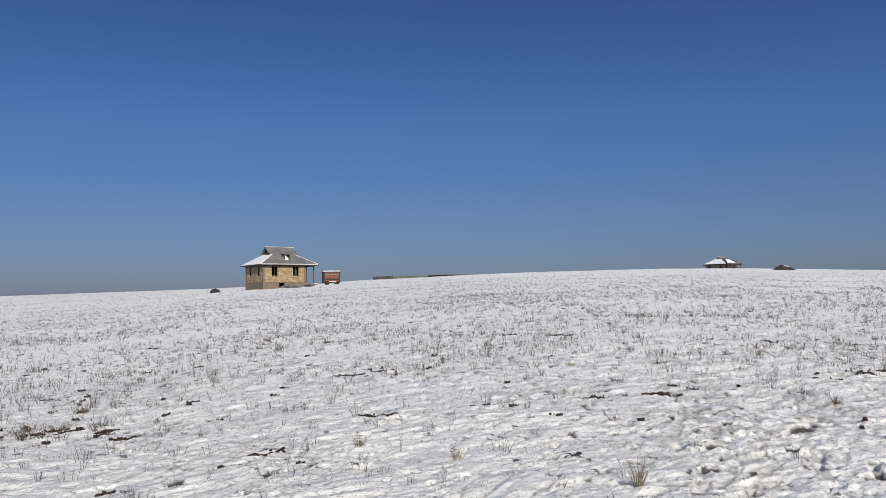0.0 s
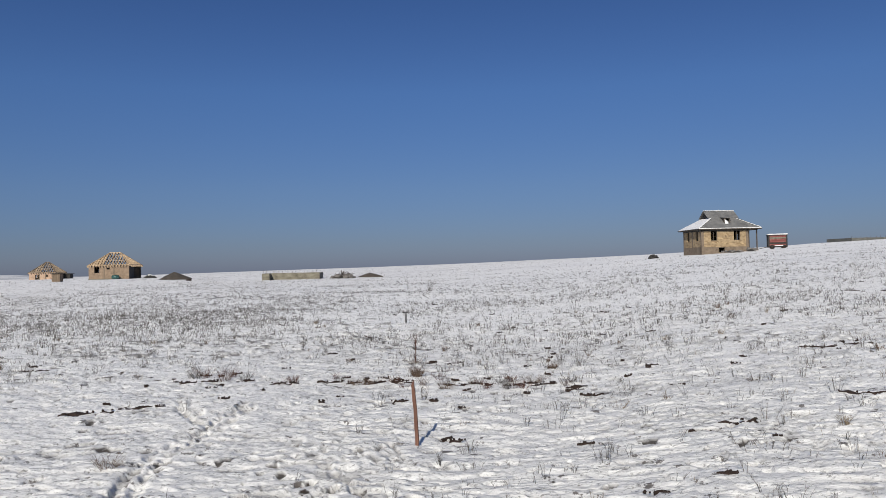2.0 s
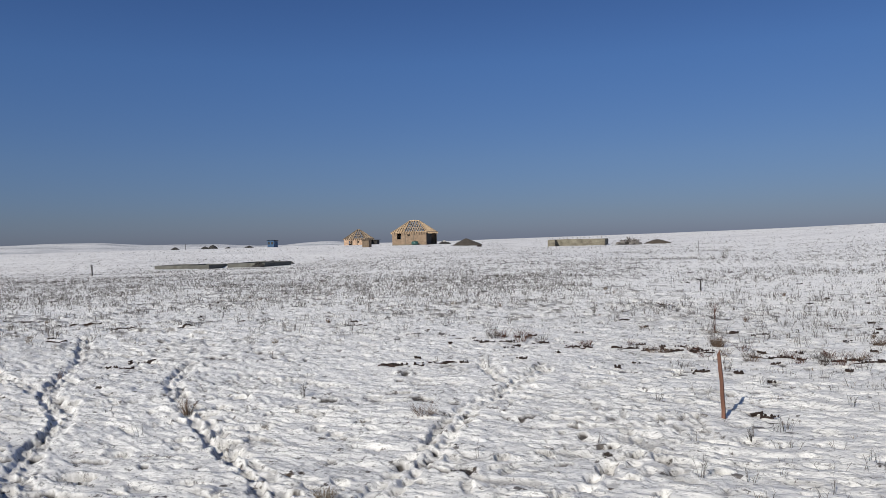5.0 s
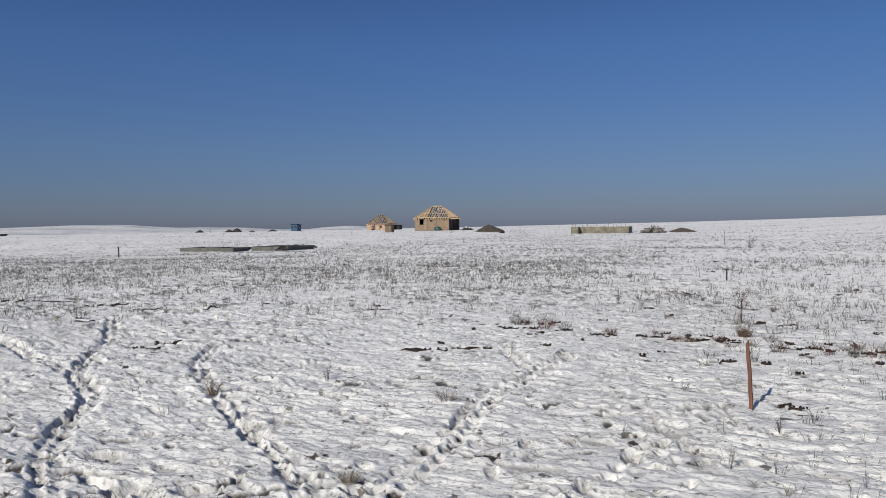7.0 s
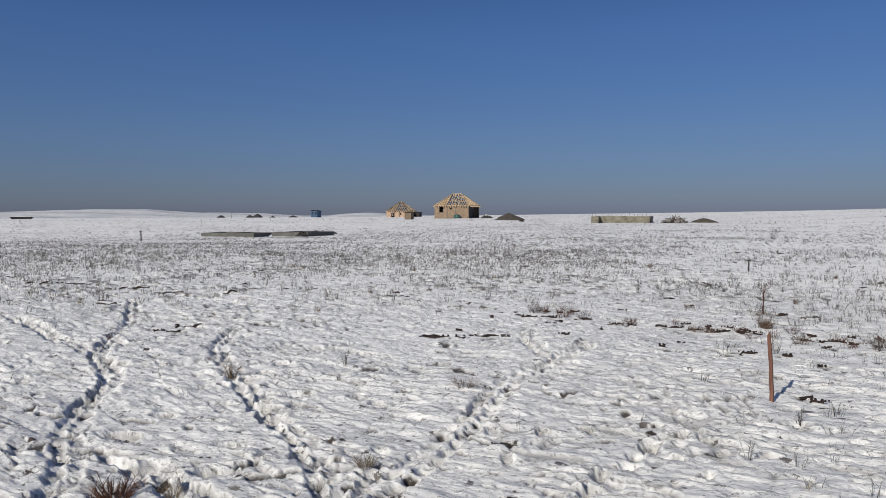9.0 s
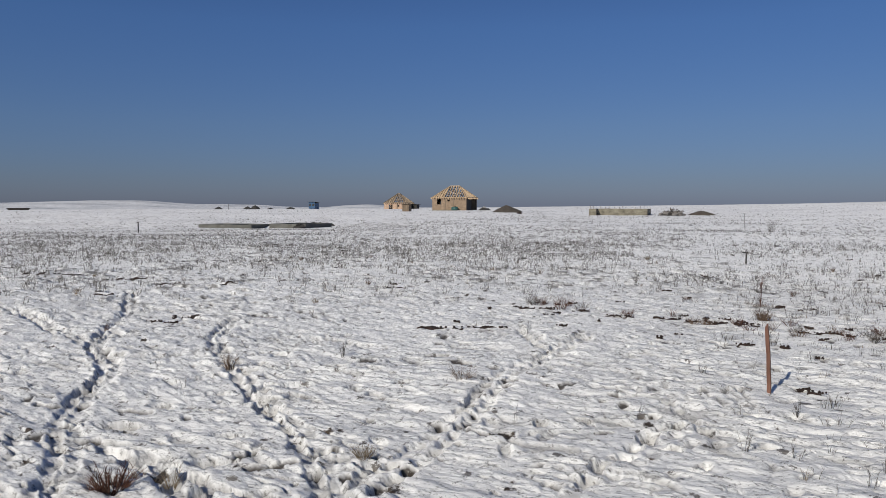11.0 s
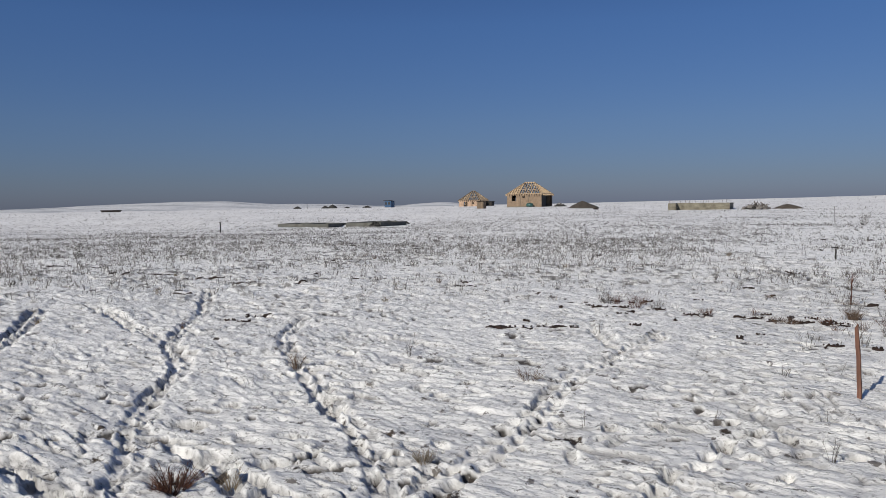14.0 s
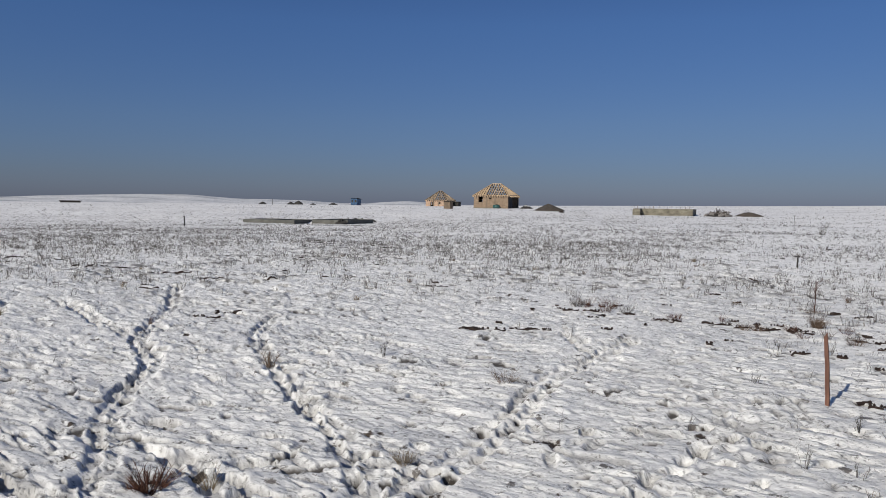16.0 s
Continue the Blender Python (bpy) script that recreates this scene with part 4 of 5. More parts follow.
def stone_house():
    """The nearest house: sandy block walls on a rough plinth, grey sheeted roof, porch on its right."""
    h = thing("house", stand(13.18, 123.0, 35.5, -0.30), "unfinished sandy-yellow block house with grey slate roof, partly snowed", "house")
    L, W, T, P, H = 7.3, 7.2, 0.38, 0.85, 3.45
    fw = [(1.45, P + 0.95, 2.45, P + 2.45), (5.05, P + 0.95, 6.05, P + 2.45)]
    lw = [(1.2, P + 0.95, 2.1, P + 2.4), (4.6, P + 0.95, 5.5, P + 2.4)]
    wall_part("plinth", h, L + 0.1, -1.2, P, T + 0.1, [(2.7, 0.02, 3.65, 0.74)], PLINTH, pose(-0.05, -0.05, 0), "stained concrete plinth with a cellar opening")
    wall_part("plinth", h, W - 0.1, -1.2, P, T + 0.1, [], PLINTH, pose(-0.05, W - 0.05, 0, 0, 0, -90))
    wall_part("plinth", h, W - 0.4, -1.2, P, T, [], PLINTH, pose(L, 0.45, 0, 0, 0, 90))
    wall_part("plinth", h, L - 0.9, -1.2, P, T, [], PLINTH, pose(L - 0.45, W, 0, 0, 0, 180))
    wall_part("wall", h, L, P, H, T, fw, SANDSTONE, pose(0, 0, 0), "sandy block front wall")
    wall_part("wall", h, W - 2 * T, P, H, T, lw, SANDSTONE, pose(0, W - T, 0, 0, 0, -90))
    wall_part("wall", h, W - 2 * T, P, H, T, [(2.4, P + 0.02, 3.3, P + 2.05)], SANDSTONE, pose(L, T, 0, 0, 0, 90))
    wall_part("wall", h, L, P, H, T, [], SANDSTONE, pose(L, W, 0, 0, 0, 180))
    part("floor_slab", box(bmesh.new(), 0.5, 0.5, P - 0.15, L - 0.5, W - 0.5, P - 0.02), CONCRETE, h)
    for x0, z0, x1, z1 in fw:
        framed_window(h, x0, z0, x1 - x0, z1 - z0, 0.14, OLD_WOOD)
    for x0, z0, x1, z1 in lw:
        w = framed_window(h, 0, z0, x1 - x0, z1 - z0, 0, OLD_WOOD)
        w.matrix_local = pose(0.14, W - T - x0, z0, 0, 0, -90)
    # cast columns at the corners and a dark plate under the eaves
    for x0, x1 in ((-0.025, 0.36), (L - 0.36, L + 0.02)):
        part("corner_column", box(bmesh.new(), x0, -0.025, P + 0.003, x1, -0.003, H - 0.22, 0.004), PLINTH, h, "stained concrete corner column")
    for y in (0.0, W * 0.46, W - 0.4):
        part("corner_column", box(bmesh.new(), -0.028, y, P + 0.003, -0.003, y + 0.38, H - 0.22, 0.004), PLINTH, h)
    part("wall_plate", box(bmesh.new(), -0.06, -0.06, H - 0.2, L + 0.05, -0.003, H - 0.002, 0.01), BLACK, h, "dark timber plate under the eaves")
    part("wall_plate", box(bmesh.new(), -0.06, -0.002, H - 0.2, -0.003, W, H - 0.002, 0.01), BLACK, h)
    for x0, z0, x1, z1 in fw:
        part("lintel", box(bmesh.new(), x0 - 0.2, -0.02, z1 + 0.003, x1 + 0.2, -0.002, z1 + 0.16), PLINTH, h)
    # porch
    part("porch_floor", box(bmesh.new(), L + 0.02, 0.4, -0.8, L + 1.75, W - 0.4, 0.35, 0.03), PLINTH, h)
    for x, y in ((L + 0.35, 0.55), (L + 1.6, 0.55), (L + 1.6, 3.5), (L + 1.6, W - 0.5)):
        part("porch_post", beam(bmesh.new(), (x, y, 0.3), (x, y, H), 0.14, 0.14), OLD_WOOD, h)
    part("porch_beam", beam(bmesh.new(), (L + 1.6, 0.2, H - 0.02), (L + 1.6, W - 0.2, H - 0.02), 0.12, 0.16), OLD_WOOD, h)
    roof = dutch_hip_roof(h, -0.65, -0.65, L + 1.9, W + 0.65, H + 0.2, 2.9, 0.42, 4.3, (SLATE, SLATE, SLATE, SNOW))
    # snow lying at the right-hand hip
    part("snow_strip", prism(bmesh.new(), [(L + 1.85, -0.55, H + 0.27), (L + 1.85, 1.6, H + 0.27), (L + 0.35, 1.7, H + 1.27)], 0.05), SNOW, roof, "snow along the hip")
    # snow left along the eaves and down the right-hand hip
    part("snow_edge", beam(bmesh.new(), (-0.6, -0.66, H + 0.20), (L + 1.8, -0.66, H + 0.20), 0.10, 0.07), SNOW, roof, "thin snow along the eaves")
    part("snow_edge", beam(bmesh.new(), (L + 1.85, -0.6, H + 0.26), (6.2, 1.55, H + 1.78), 0.16, 0.05), SNOW, roof)
    part("snow_edge", beam(bmesh.new(), (-0.62, -0.62, H + 0.26), (2.2, 1.6, H + 1.86), 0.22, 0.05), SNOW, roof)
    # dormer
    dm = new("dormer")
    dm.parent = h
    dm.matrix_local = pose(3.85, 0.62, H + 0.98)
    part("cheek", box(bmesh.new(), 0, 0.0, 0, 0.05, 1.35, 0.85), OLD_WOOD, dm)
    part("cheek", box(bmesh.new(), 0.95, 0.0, 0, 1.0, 1.35, 0.85), OLD_WOOD, dm)
    part("dormer_front", wall_with_openings(bmesh.new(), 0.9, 0, 0.85, 0.05, [(0.2, 0.10, 0.75, 0.74)]), OLD_WOOD, dm, "weathered board dormer front", at=pose(0.05, 0, 0))
    part("dormer_snow", prism(bmesh.new(), [(0.08, -0.30, -0.06), (0.62, -0.26, -0.04), (0.5, -0.06, 0.34), (0.12, -0.06, 0.62)], 0.10), SNOW, dm, "snow lodged before the dormer")
    part("dormer_roof", prism(bmesh.new(), [(-0.12, -0.15, 0.87), (1.12, -0.15, 0.87), (1.12, 1.6, 1.02), (-0.12, 1.6, 1.02)], 0.05), SLATE, dm)
    return h


def rafter_house(m, L, W, H, rise, clay, seed, name_label, windows, ridge=1.8, spacing=0.82, timber_mat=None):
    """A house of clay blocks with its roof still bare rafters; the right-hand bay is an open, dark veranda."""
    h = thing("house", m, name_label, "house")
    T = 0.35
    wall_part("wall", h, L, -0.7, H, T, windows, clay, pose(0, 0, 0))
    wall_part("wall", h, W - 2 * T, -0.7, H, T, [(2.0, 1.0, 3.2, 2.4)], clay, pose(0, W - T, 0, 0, 0, -90))
    wall_part("wall", h, L, -0.7, H, T, [], clay, pose(L, W, 0, 0, 0, 180))
    # veranda side: the inner wall stands back, posts carry the plate
    wall_part("inner_wall", h, W - 2 * T, -0.7, H, T, [(2.6, 0.1, 3.6, 2.2)], clay, pose(L - 1.5, T, 0, 0, 0, 90))
    for y in (0.30, W * 0.5, W - 0.5):
        part("veranda_post", beam(bmesh.new(), (L - 0.10, y, -0.4), (L - 0.10, y, H), 0.16, 0.16), OLD_WOOD, h)
    part("veranda_floor", box(bmesh.new(), L - 1.5, T, -0.6, L, W - T, 0.12), CONCRETE, h)
    # a black sheet added to darken this side as its shade would
    part("veranda_shade", box(bmesh.new(), L - 0.06, 0.5, 0.12, L - 0.02, W * 0.42, H - 0.05), BLACK, h, "black sheet put in for the veranda's shade")
    part("ceiling_boards", box(bmesh.new(), T, T, H - 0.14, L - 0.02, W - T, H - 0.10), OLD_WOOD, h)
    for x in (L * 0.37, L * 0.61):
        part("column_strip", box(bmesh.new(), x, -0.025, -0.4, x + 0.28, 0.0 - 0.002, H - 0.1), PLINTH, h, "concrete column in the wall")
    part("plinth", box(bmesh.new(), -0.06, -0.06, -0.7, L - 1.4, -0.003, 0.32, 0.01), PALE_CONCRETE, h)
    for x0, z0, x1, z1 in windows:
        framed_window(h, x0, z0, x1 - x0, z1 - z0, 0.15, OLD_WOOD, False)
    roof = new("roof_frame")
    roof.parent = h
    rafter_roof(roof, -0.02, -0.02, L + 0.02, W + 0.02, H + 0.08, rise, ridge, spacing, seed, timber_mat)
    return h


def far_roof_house():
    """The far house on the rise, of which roof and dark wall tops look over the crest."""
    h = thing("house", stand(-20.05, 203.0, 36.0, 0.5), "distant house with snowy hip roof on a hill", "house")
    L, W, T, H = 5.0, 5.4, 0.35, 2.55
    wall_part("wall", h, L, -0.6, H, T, [(0.7, 0.9, 1.7, 2.35), (3.2, 0.0, 4.1, 2.35)], PLINTH, pose(0, 0, 0))
    wall_part("wall", h, W - 2 * T, -0.6, H, T, [(0.4, 0.9, 1.1, 2.35), (3.6, 0.9, 4.3, 2.35)], PALE_CONCRETE, pose(0, W - T, 0, 0, 0, -90))
    wall_part("wall", h, W - 2 * T, -0.6, H, T, [], PLINTH, pose(L, T, 0, 0, 0, 90))
    wall_part("wall", h, L, -0.6, H, T, [], PLINTH, pose(L, W, 0, 0, 0, 180))
    for x in (0.2, 2.0, 4.0, 5.4):
        part("porch_post", beam(bmesh.new(), (x, -0.9, -0.5), (x, -0.9, H), 0.2, 0.2), OLD_WOOD, h)
    dutch_hip_roof(h, -0.5, -1.1, L + 0.8, W + 0.5, H + 0.2, 1.8, 0.2, 2.4, (SLATE, SLATE, BLACK, SNOW))
    part("snow_sheet", prism(bmesh.new(), [(0.2, -0.75, H + 0.46), (3.6, -0.75, H + 0.46), (3.2, 0.75, H + 1.42), (1.7, 0.75, H + 1.42)], 0.05), SNOW, h, "snow lying on the slope")
    part("hip_cap", beam(bmesh.new(), (-0.5, -1.1, H + 0.24), (1.45, 1.55, H + 1.70), 0.22, 0.06), BLACK, h)
    part("hip_cap", beam(bmesh.new(), (L + 0.8, -1.1, H + 0.24), (3.85, 1.55, H + 1.70), 0.22, 0.06), BLACK, h)
    part("eave_board", beam(bmesh.new(), (-0.55, -1.14, H + 0.08), (L + 0.85, -1.14, H + 0.08), 0.05, 0.3), BLACK, h)
    part("eave_board", beam(bmesh.new(), (-0.54, -1.1, H + 0.08), (-0.54, W + 0.5, H + 0.08), 0.05, 0.3), BLACK, h)
    return h


def foundation(m, L, W, H, thick, mat, label, bars=0, seed=0, notch=0.0, cross=True, drift=False):
    """A cast strip foundation: four walls, an inner strip, tie bars sticking out of the top."""
    f = thing("foundation", m, label, "foundation")
    rng = random.Random(seed)

    def strip(x0, y0, x1, y1, top=H):
        bm = bmesh.new()
        box(bm, x0, y0, -0.9, x1, y1, top)
        bmesh.ops.subdivide_edges(bm, edges=[e for e in bm.edges if e.calc_length() > 2], cuts=9, use_grid_fill=True)
        for v in bm.verts:
            v.co.z += 0.03 * noise.noise(v.co * 0.9 + Vector((seed, 0, 0))) if v.co.z > 0 else 0
        part("wall_strip", bm, mat, f)

    if notch:
        strip(0, 0, 1.0, thick)
        strip(1.0 - thick, thick, 1.0, 1.9)
        strip(1.003, 1.5, L, 1.5 + thick)
        strip(1.003, 0.75, 3.0, 1.49, 0.16)
        strip(L - thick, 1.5 + thick, L, W)
    else:
        strip(0, 0, L, thick)
        strip(L - thick, thick, L, W)
    strip(0, thick, thick, W)
    strip(thick, W - thick, L - thick, W)
    if cross:
        strip(L * 0.5, 2.0 if notch else thick, L * 0.5 + thick, W - thick)
    x = 0.15
    while bars and x < L:
        y = thick / 2 if (not notch or x < 1) else 1.5 + thick / 2
        part("tie_bar", beam(bmesh.new(), (x, y, H - 0.05), (x + rng.uniform(-0.04, 0.04), y, H + rng.uniform(0.25, 0.5)), 0.03, 0.03), RUST, f)
        x += L / bars * rng.uniform(0.7, 1.3)
    if drift:     # snow blown up along the end wall, deeper towards its far corner
        bm = bmesh.new()
        steps = 14
        cuts = []
        for k in range(steps + 1):
            u = k / steps
            y = 0.1 + (W + 1.6) * u
            h = -0.4 + (H + 0.45) * min(1.0, u / 0.72) ** 0.9 * (1 - 0.8 * max(0.0, (u - 0.72) / 0.28)) + 0.05 * noise.noise(Vector((u * 5, seed, 0)))
            w = 0.4 + 0.8 * u
            cuts.append([bm.verts.new((L + x * w + 0.004, y, -0.9 + (h + 0.9) * z)) for x, z in ((0, 1), (0.15, 1.0), (0.35, 0.95), (0.65, 0.75), (1.0, 0.35), (1.5, 0.0))])
        for a, b in zip(cuts, cuts[1:]):
            for p, q, r, t in zip(a, a[1:], b[1:], b):
                bm.faces.new((p, q, r, t))
        bmesh.ops.recalc_face_normals(bm, faces=bm.faces)
        part("snow_drift", bm, SNOW, f, "snow blown against the end wall", smooth=True)
    # drifted snow inside
    bm = bmesh.new()
    bmesh.ops.create_grid(bm, x_segments=12, y_segments=12, size=0.5, matrix=Matrix.Translation((L / 2, W / 2 + (0.9 if notch else 0), 0.1)) @ Matrix.Diagonal((L - 2 * thick, W - 2 * thick - (1.9 if notch else 0), 1, 1)))
    for v in bm.verts:
        v.co.z += 0.12 * noise.noise(v.co * 0.7)
    part("snow_fill", bm, SNOW, f, "snow drifted inside", smooth=True)
    return f


def wagon():
    """A red works wagon standing on two wheels, snow on its roof."""
    w = thing("trailer", stand(8.85, 128.5, 14.0, 0.0), "faded red boarded site trailer with snow on its roof", "trailer")
    L, D, Z, H = 2.75, 2.0, 0.35, 2.15
    part("chassis", box(bmesh.new(), 0, 0, Z, L, D, Z + 0.18, 0.02), BLACK, w)
    part("body", box(bmesh.new(), 0.02, 0.02, Z + 0.18, L - 0.02, D - 0.02, H, 0.02), RED_PAINT, w)
    for k in range(5):
        z = Z + 0.50 + k * 0.27
        part("board", box(bmesh.new(), 0.22, -0.03, z, L - 0.22, 0.018, z + 0.235, 0.008), (BLACK, RED_PAINT, RED_PAINT, PALE_CONCRETE, RED_PAINT)[k], w)
    for x in (0.0, L - 0.2):
        part("corner_post", box(bmesh.new(), x, -0.05, Z, x + 0.2, 0.0155, H + 0.02, 0.01), BLACK, w)
    part("side_wall", box(bmesh.new(), -0.03, 0.03, Z, 0.0, D, H), BLACK, w)
    part("eave", box(bmesh.new(), -0.1, -0.12, H + 0.003, L + 0.1, D + 0.1, H + 0.10, 0.02), BLACK, w)
    part("snow", box(bmesh.new(), -0.08, -0.10, H + 0.10, L + 0.08, D + 0.08, H + 0.27, 0.07), SNOW, w, "snow on the roof")
    part("snow_ledge", box(bmesh.new(), 0.9, -0.30, Z + 0.182, 2.1, -0.06, Z + 0.30, 0.04), SNOW, w, "snow caught on the ledge")
    part("ledge", box(bmesh.new(), 0.2, -0.32, Z + 0.1, L - 0.2, -0.052, Z + 0.18), BLACK, w)
    for x in (0.55, L - 0.55):
        wheel = new("wheel")
        wheel.parent = w
        bm = bmesh.new()
        bmesh.ops.create_cone(bm, cap_ends=True, segments=20, radius1=0.36, radius2=0.36, depth=0.2, matrix=pose(x, 0.05, 0.36, 90))
        part("tyre", bm, RUBBER, wheel)
        bm = bmesh.new()
        bmesh.ops.create_cone(bm, cap_ends=True, segments=14, radius1=0.17, radius2=0.14, depth=0.23, matrix=pose(x, 0.05, 0.36, 90))
        part("rim", bm, RUST, wheel)
    part("drawbar", beam(bmesh.new(), (-1.5, 0.9, 0.12), (0.1, 0.9, Z + 0.1), 0.09, 0.09), BLACK, w)
    return w


def small_hut(m, w, d, h, mat, roofmat, label, category, tilt=0.25):
    s = thing("hut", m, label, category)
    n = max(4, int(w / 0.3))
    for k in range(n):
        a, b = w * k / n, w * (k + 1) / n
        part("board", box(bmesh.new(), a + 0.008, -0.03, -0.3, b - 0.008, 0.0, h, 0.006), mat, s)
    part("wall", box(bmesh.new(), 0, 0.003, -0.3, 0.06, d, h), mat, s)
    part("wall", box(bmesh.new(), w - 0.06, 0.003, -0.3, w, d, h), mat, s)
    part("wall", box(bmesh.new(), 0.06, d - 0.06, -0.3, w - 0.06, d, h), mat, s)
    part("roof", prism(bmesh.new(), [(-0.3, -0.35, h + tilt), (w + 0.3, -0.35, h + tilt), (w + 0.3, d + 0.25, h + 0.04), (-0.3, d + 0.25, h + 0.04)], 0.08), roofmat, s)
    part("gable_board", box(bmesh.new(), 0, -0.03, h + 0.002, w, 0.0, h + tilt - 0.12), mat, s)
    return s


# ---- houses and works on the field ----
stone_house()
wagon()
h2_windows = [(1.2, 1.55, 2.3, 2.95), (3.9, 2.3, 4.5, 2.7)]
rafter_house(stand(56.42, 186.0, 36.0, 0.1), 8.6, 8.6, 3.2, 2.8, CLAY, 3, "unfinished brown clay-block house with bare timber rafters", h2_windows, ridge=2.3, spacing=0.58)
rafter_house(stand(59.95, 241.0, 36.0, 0.6), 7.0, 7.0, 2.5, 2.85, CLAY_PINK, 8, "distant unfinished brick house with bare rafters", [(1.6, 0.6, 2.9, 2.0), (4.4, 1.3, 5.0, 1.9)], ridge=0.8, spacing=0.62, timber_mat=AGED_WOOD)
far_roof_house()

tank = thing("water_tank", stand(54.75, 183.3, 36.0, 0.0), "dark teal plastic water tank by the house wall", "water tank")
bm = bmesh.new()
bmesh.ops.create_cone(bm, cap_ends=True, segments=24, radius1=0.45, radius2=0.45, depth=1.5, matrix=pose(0, 0, 0.47, 0, 90, 0))
bmesh.ops.bevel(bm, geom=[e for e in bm.edges if abs(e.verts[0].co.x - e.verts[1].co.x) < 0.01], offset=0.1, segments=3, affect="EDGES")
part("tank_body", bm, TEAL, tank, smooth=True)
for sx in (-0.45, 0.45):
    part("cradle", box(bmesh.new(), sx - 0.06, -0.4, -0.1, sx + 0.06, 0.4, 0.14), OLD_WOOD, tank)
bm = bmesh.new()
bmesh.ops.create_cone(bm, cap_ends=True, segments=16, radius1=0.18, radius2=0.17, depth=0.1, matrix=pose(0.1, 0, 0.95))
part("lid", bm, BLACK, tank)

small_hut(stand(57.95, 243.0, 36.0, 0.6), 1.9, 2.2, 2.0, BLACK, BLACK, "dark lean-to beside a distant unfinished house", "shed", 0.1)
small_hut(stand(58.65, 170.0, 36.0, 0.05), 1.55, 1.6, 1.65, BROWN_BOARD, OLD_WOOD, "small brown boarded shed standing in the snow", "shed", 0.12)
kiosk = small_hut(stand(65.45, 256.0, 36.0, 0.05), 2.3, 2.6, 2.05, BLUE_PAINT, BLACK, "distant blue boarded kiosk with a sloping roof", "kiosk", 0.35)
for a, b in ((0.2, 0.85), (1.35, 2.1)):
    part("window", box(bmesh.new(), a, -0.05, 0.95, b, -0.033, 1.75), BLACK, kiosk, "dark kiosk opening")
part("plinth", box(bmesh.new(), -0.04, -0.07, -0.3, 2.34, -0.034, 0.18), BLACK, kiosk)

foundation(stand(45.0, 110.0, 36.0, 0.2), 7.8, 7.4, 1.12, 0.35, PALE_CONCRETE, "pale cast-concrete foundation walls with tie bars", 12, 2, notch=0.9)
foundation(stand(73.3, 80.5, 36.0, 0.2), 6.1, 3.9, 0.56, 0.35, CONCRETE, "low grey concrete strip foundation in the snow", 0, 4, drift=True)
foundation(stand(68.42, 79.0, 36.0, 0.2), 4.1, 5.4, 0.60, 0.35, CONCRETE, "low grey concrete strip foundation beside another", 0, 6)
foundation(stand(3.75, 171.0, 36.0, 0.0), 9.4, 8.6, 0.66, 0.4, CONCRETE, "long grey concrete foundation on the crest with tie bars", 9, 9)
foundation(stand(-0.3, 181.0, 36.0, 0.0), 8.0, 8.0, 0.55, 0.4, BLACK, "dark foundation half hidden behind the crest", 0, 12)

mound("gravel_heap", stand(50.87, 150.0, 50, 0.05), 5.9, 5.0, 1.42, GRAVEL, 3, "brown gravel heap on the snow", "heap", lean=-0.2, flat=0.85)
mound("gravel_heap", stand(37.2, 112.0, 37, 0.15), 4.0, 3.0, 0.75, DARK_GRAVEL, 5, "flat brown heap of earth on the snow", "heap", flat=0.6)
mound("gravel_heap", stand(-23.85, 148.0, -24, 0.30), 4.3, 3.4, 1.2, DARK_HEAP, 7, "dark grey earth heap on the hilltop", "heap", snowy=True, lean=-0.35, flat=0.6)
mound("rubble_heap", stand(52.55, 187.0, 52, 0.0), 3.1, 2.6, 1.0, DARK_HEAP, 9, "grey heap of rubble beside the house", "heap", snowy=True)
mound("rubble_heap", stand(51.35, 189.0, 52, 0.0), 2.4, 2.0, 0.45, DARK_HEAP, 11, "low grey heap of earth beside the house", "heap", snowy=True)
mound("earth_heap", stand(71.8, 254.0, 72, 0.1), 2.9, 2.3, 0.95, DARK_HEAP, 13, "distant dark heap of earth", "heap", flat=0.6)
mound("earth_heap", stand(69.78, 254.0, 70, 0.1), 2.9, 2.6, 1.0, DARK_HEAP, 16, "distant dark heap of earth beside a larger one", "heap", flat=0.6)
mound("earth_heap", stand(69.25, 254.6, 70, 0.1), 3.3, 3.0, 1.4, DARK_HEAP, 15, "distant dark heap of earth and stones", "heap", flat=0.6)
mound("earth_heap", stand(68.2, 254.0, 70, 0.1), 2.2, 1.8, 0.6, DARK_HEAP, 17, "distant low dark heap of earth", "heap", flat=0.6)
mound("earth_heap", stand(66.75, 254.0, 70, 0.1), 3.2, 2.3, 0.8, DARK_HEAP, 19, "distant low dark heap of earth", "heap", flat=0.6)
mound("earth_heap", stand(50.0, 128.0, 50, 0.0), 0.8, 0.6, 0.25, SOIL, 21, "small dark clod heap in the snow", "heap")
small_hut(stand(85.0, 246.0, 84.0, 0.2), 5.3, 3.0, 0.6, OLD_WOOD, BLACK, "distant low dark shed roof", "shed", 0.2)
rubble_pile(stand(39.2, 108.5, 39, 0.12), 3.6, 2.2, 0.75, 46, 4, RUBBLE, "pile of broken grey rubble and branches in the snow", 26)
rubble_pile(stand(16.5, 118.0, 17, 0.0), 1.4, 1.1, 0.5, 16, 6, DARK_HEAP, "small dark pile of stones near the house")
rubble_pile(stand(11.2, 121.2, 36, -0.15), 3.4, 0.8, 0.18, 18, 8, RUBBLE, "debris lying along the house front")
rubble_pile(stand(9.95, 123.0, 36, -0.2), 1.4, 0.8, 0.3, 12, 10, RUBBLE, "debris heaped beside the porch")
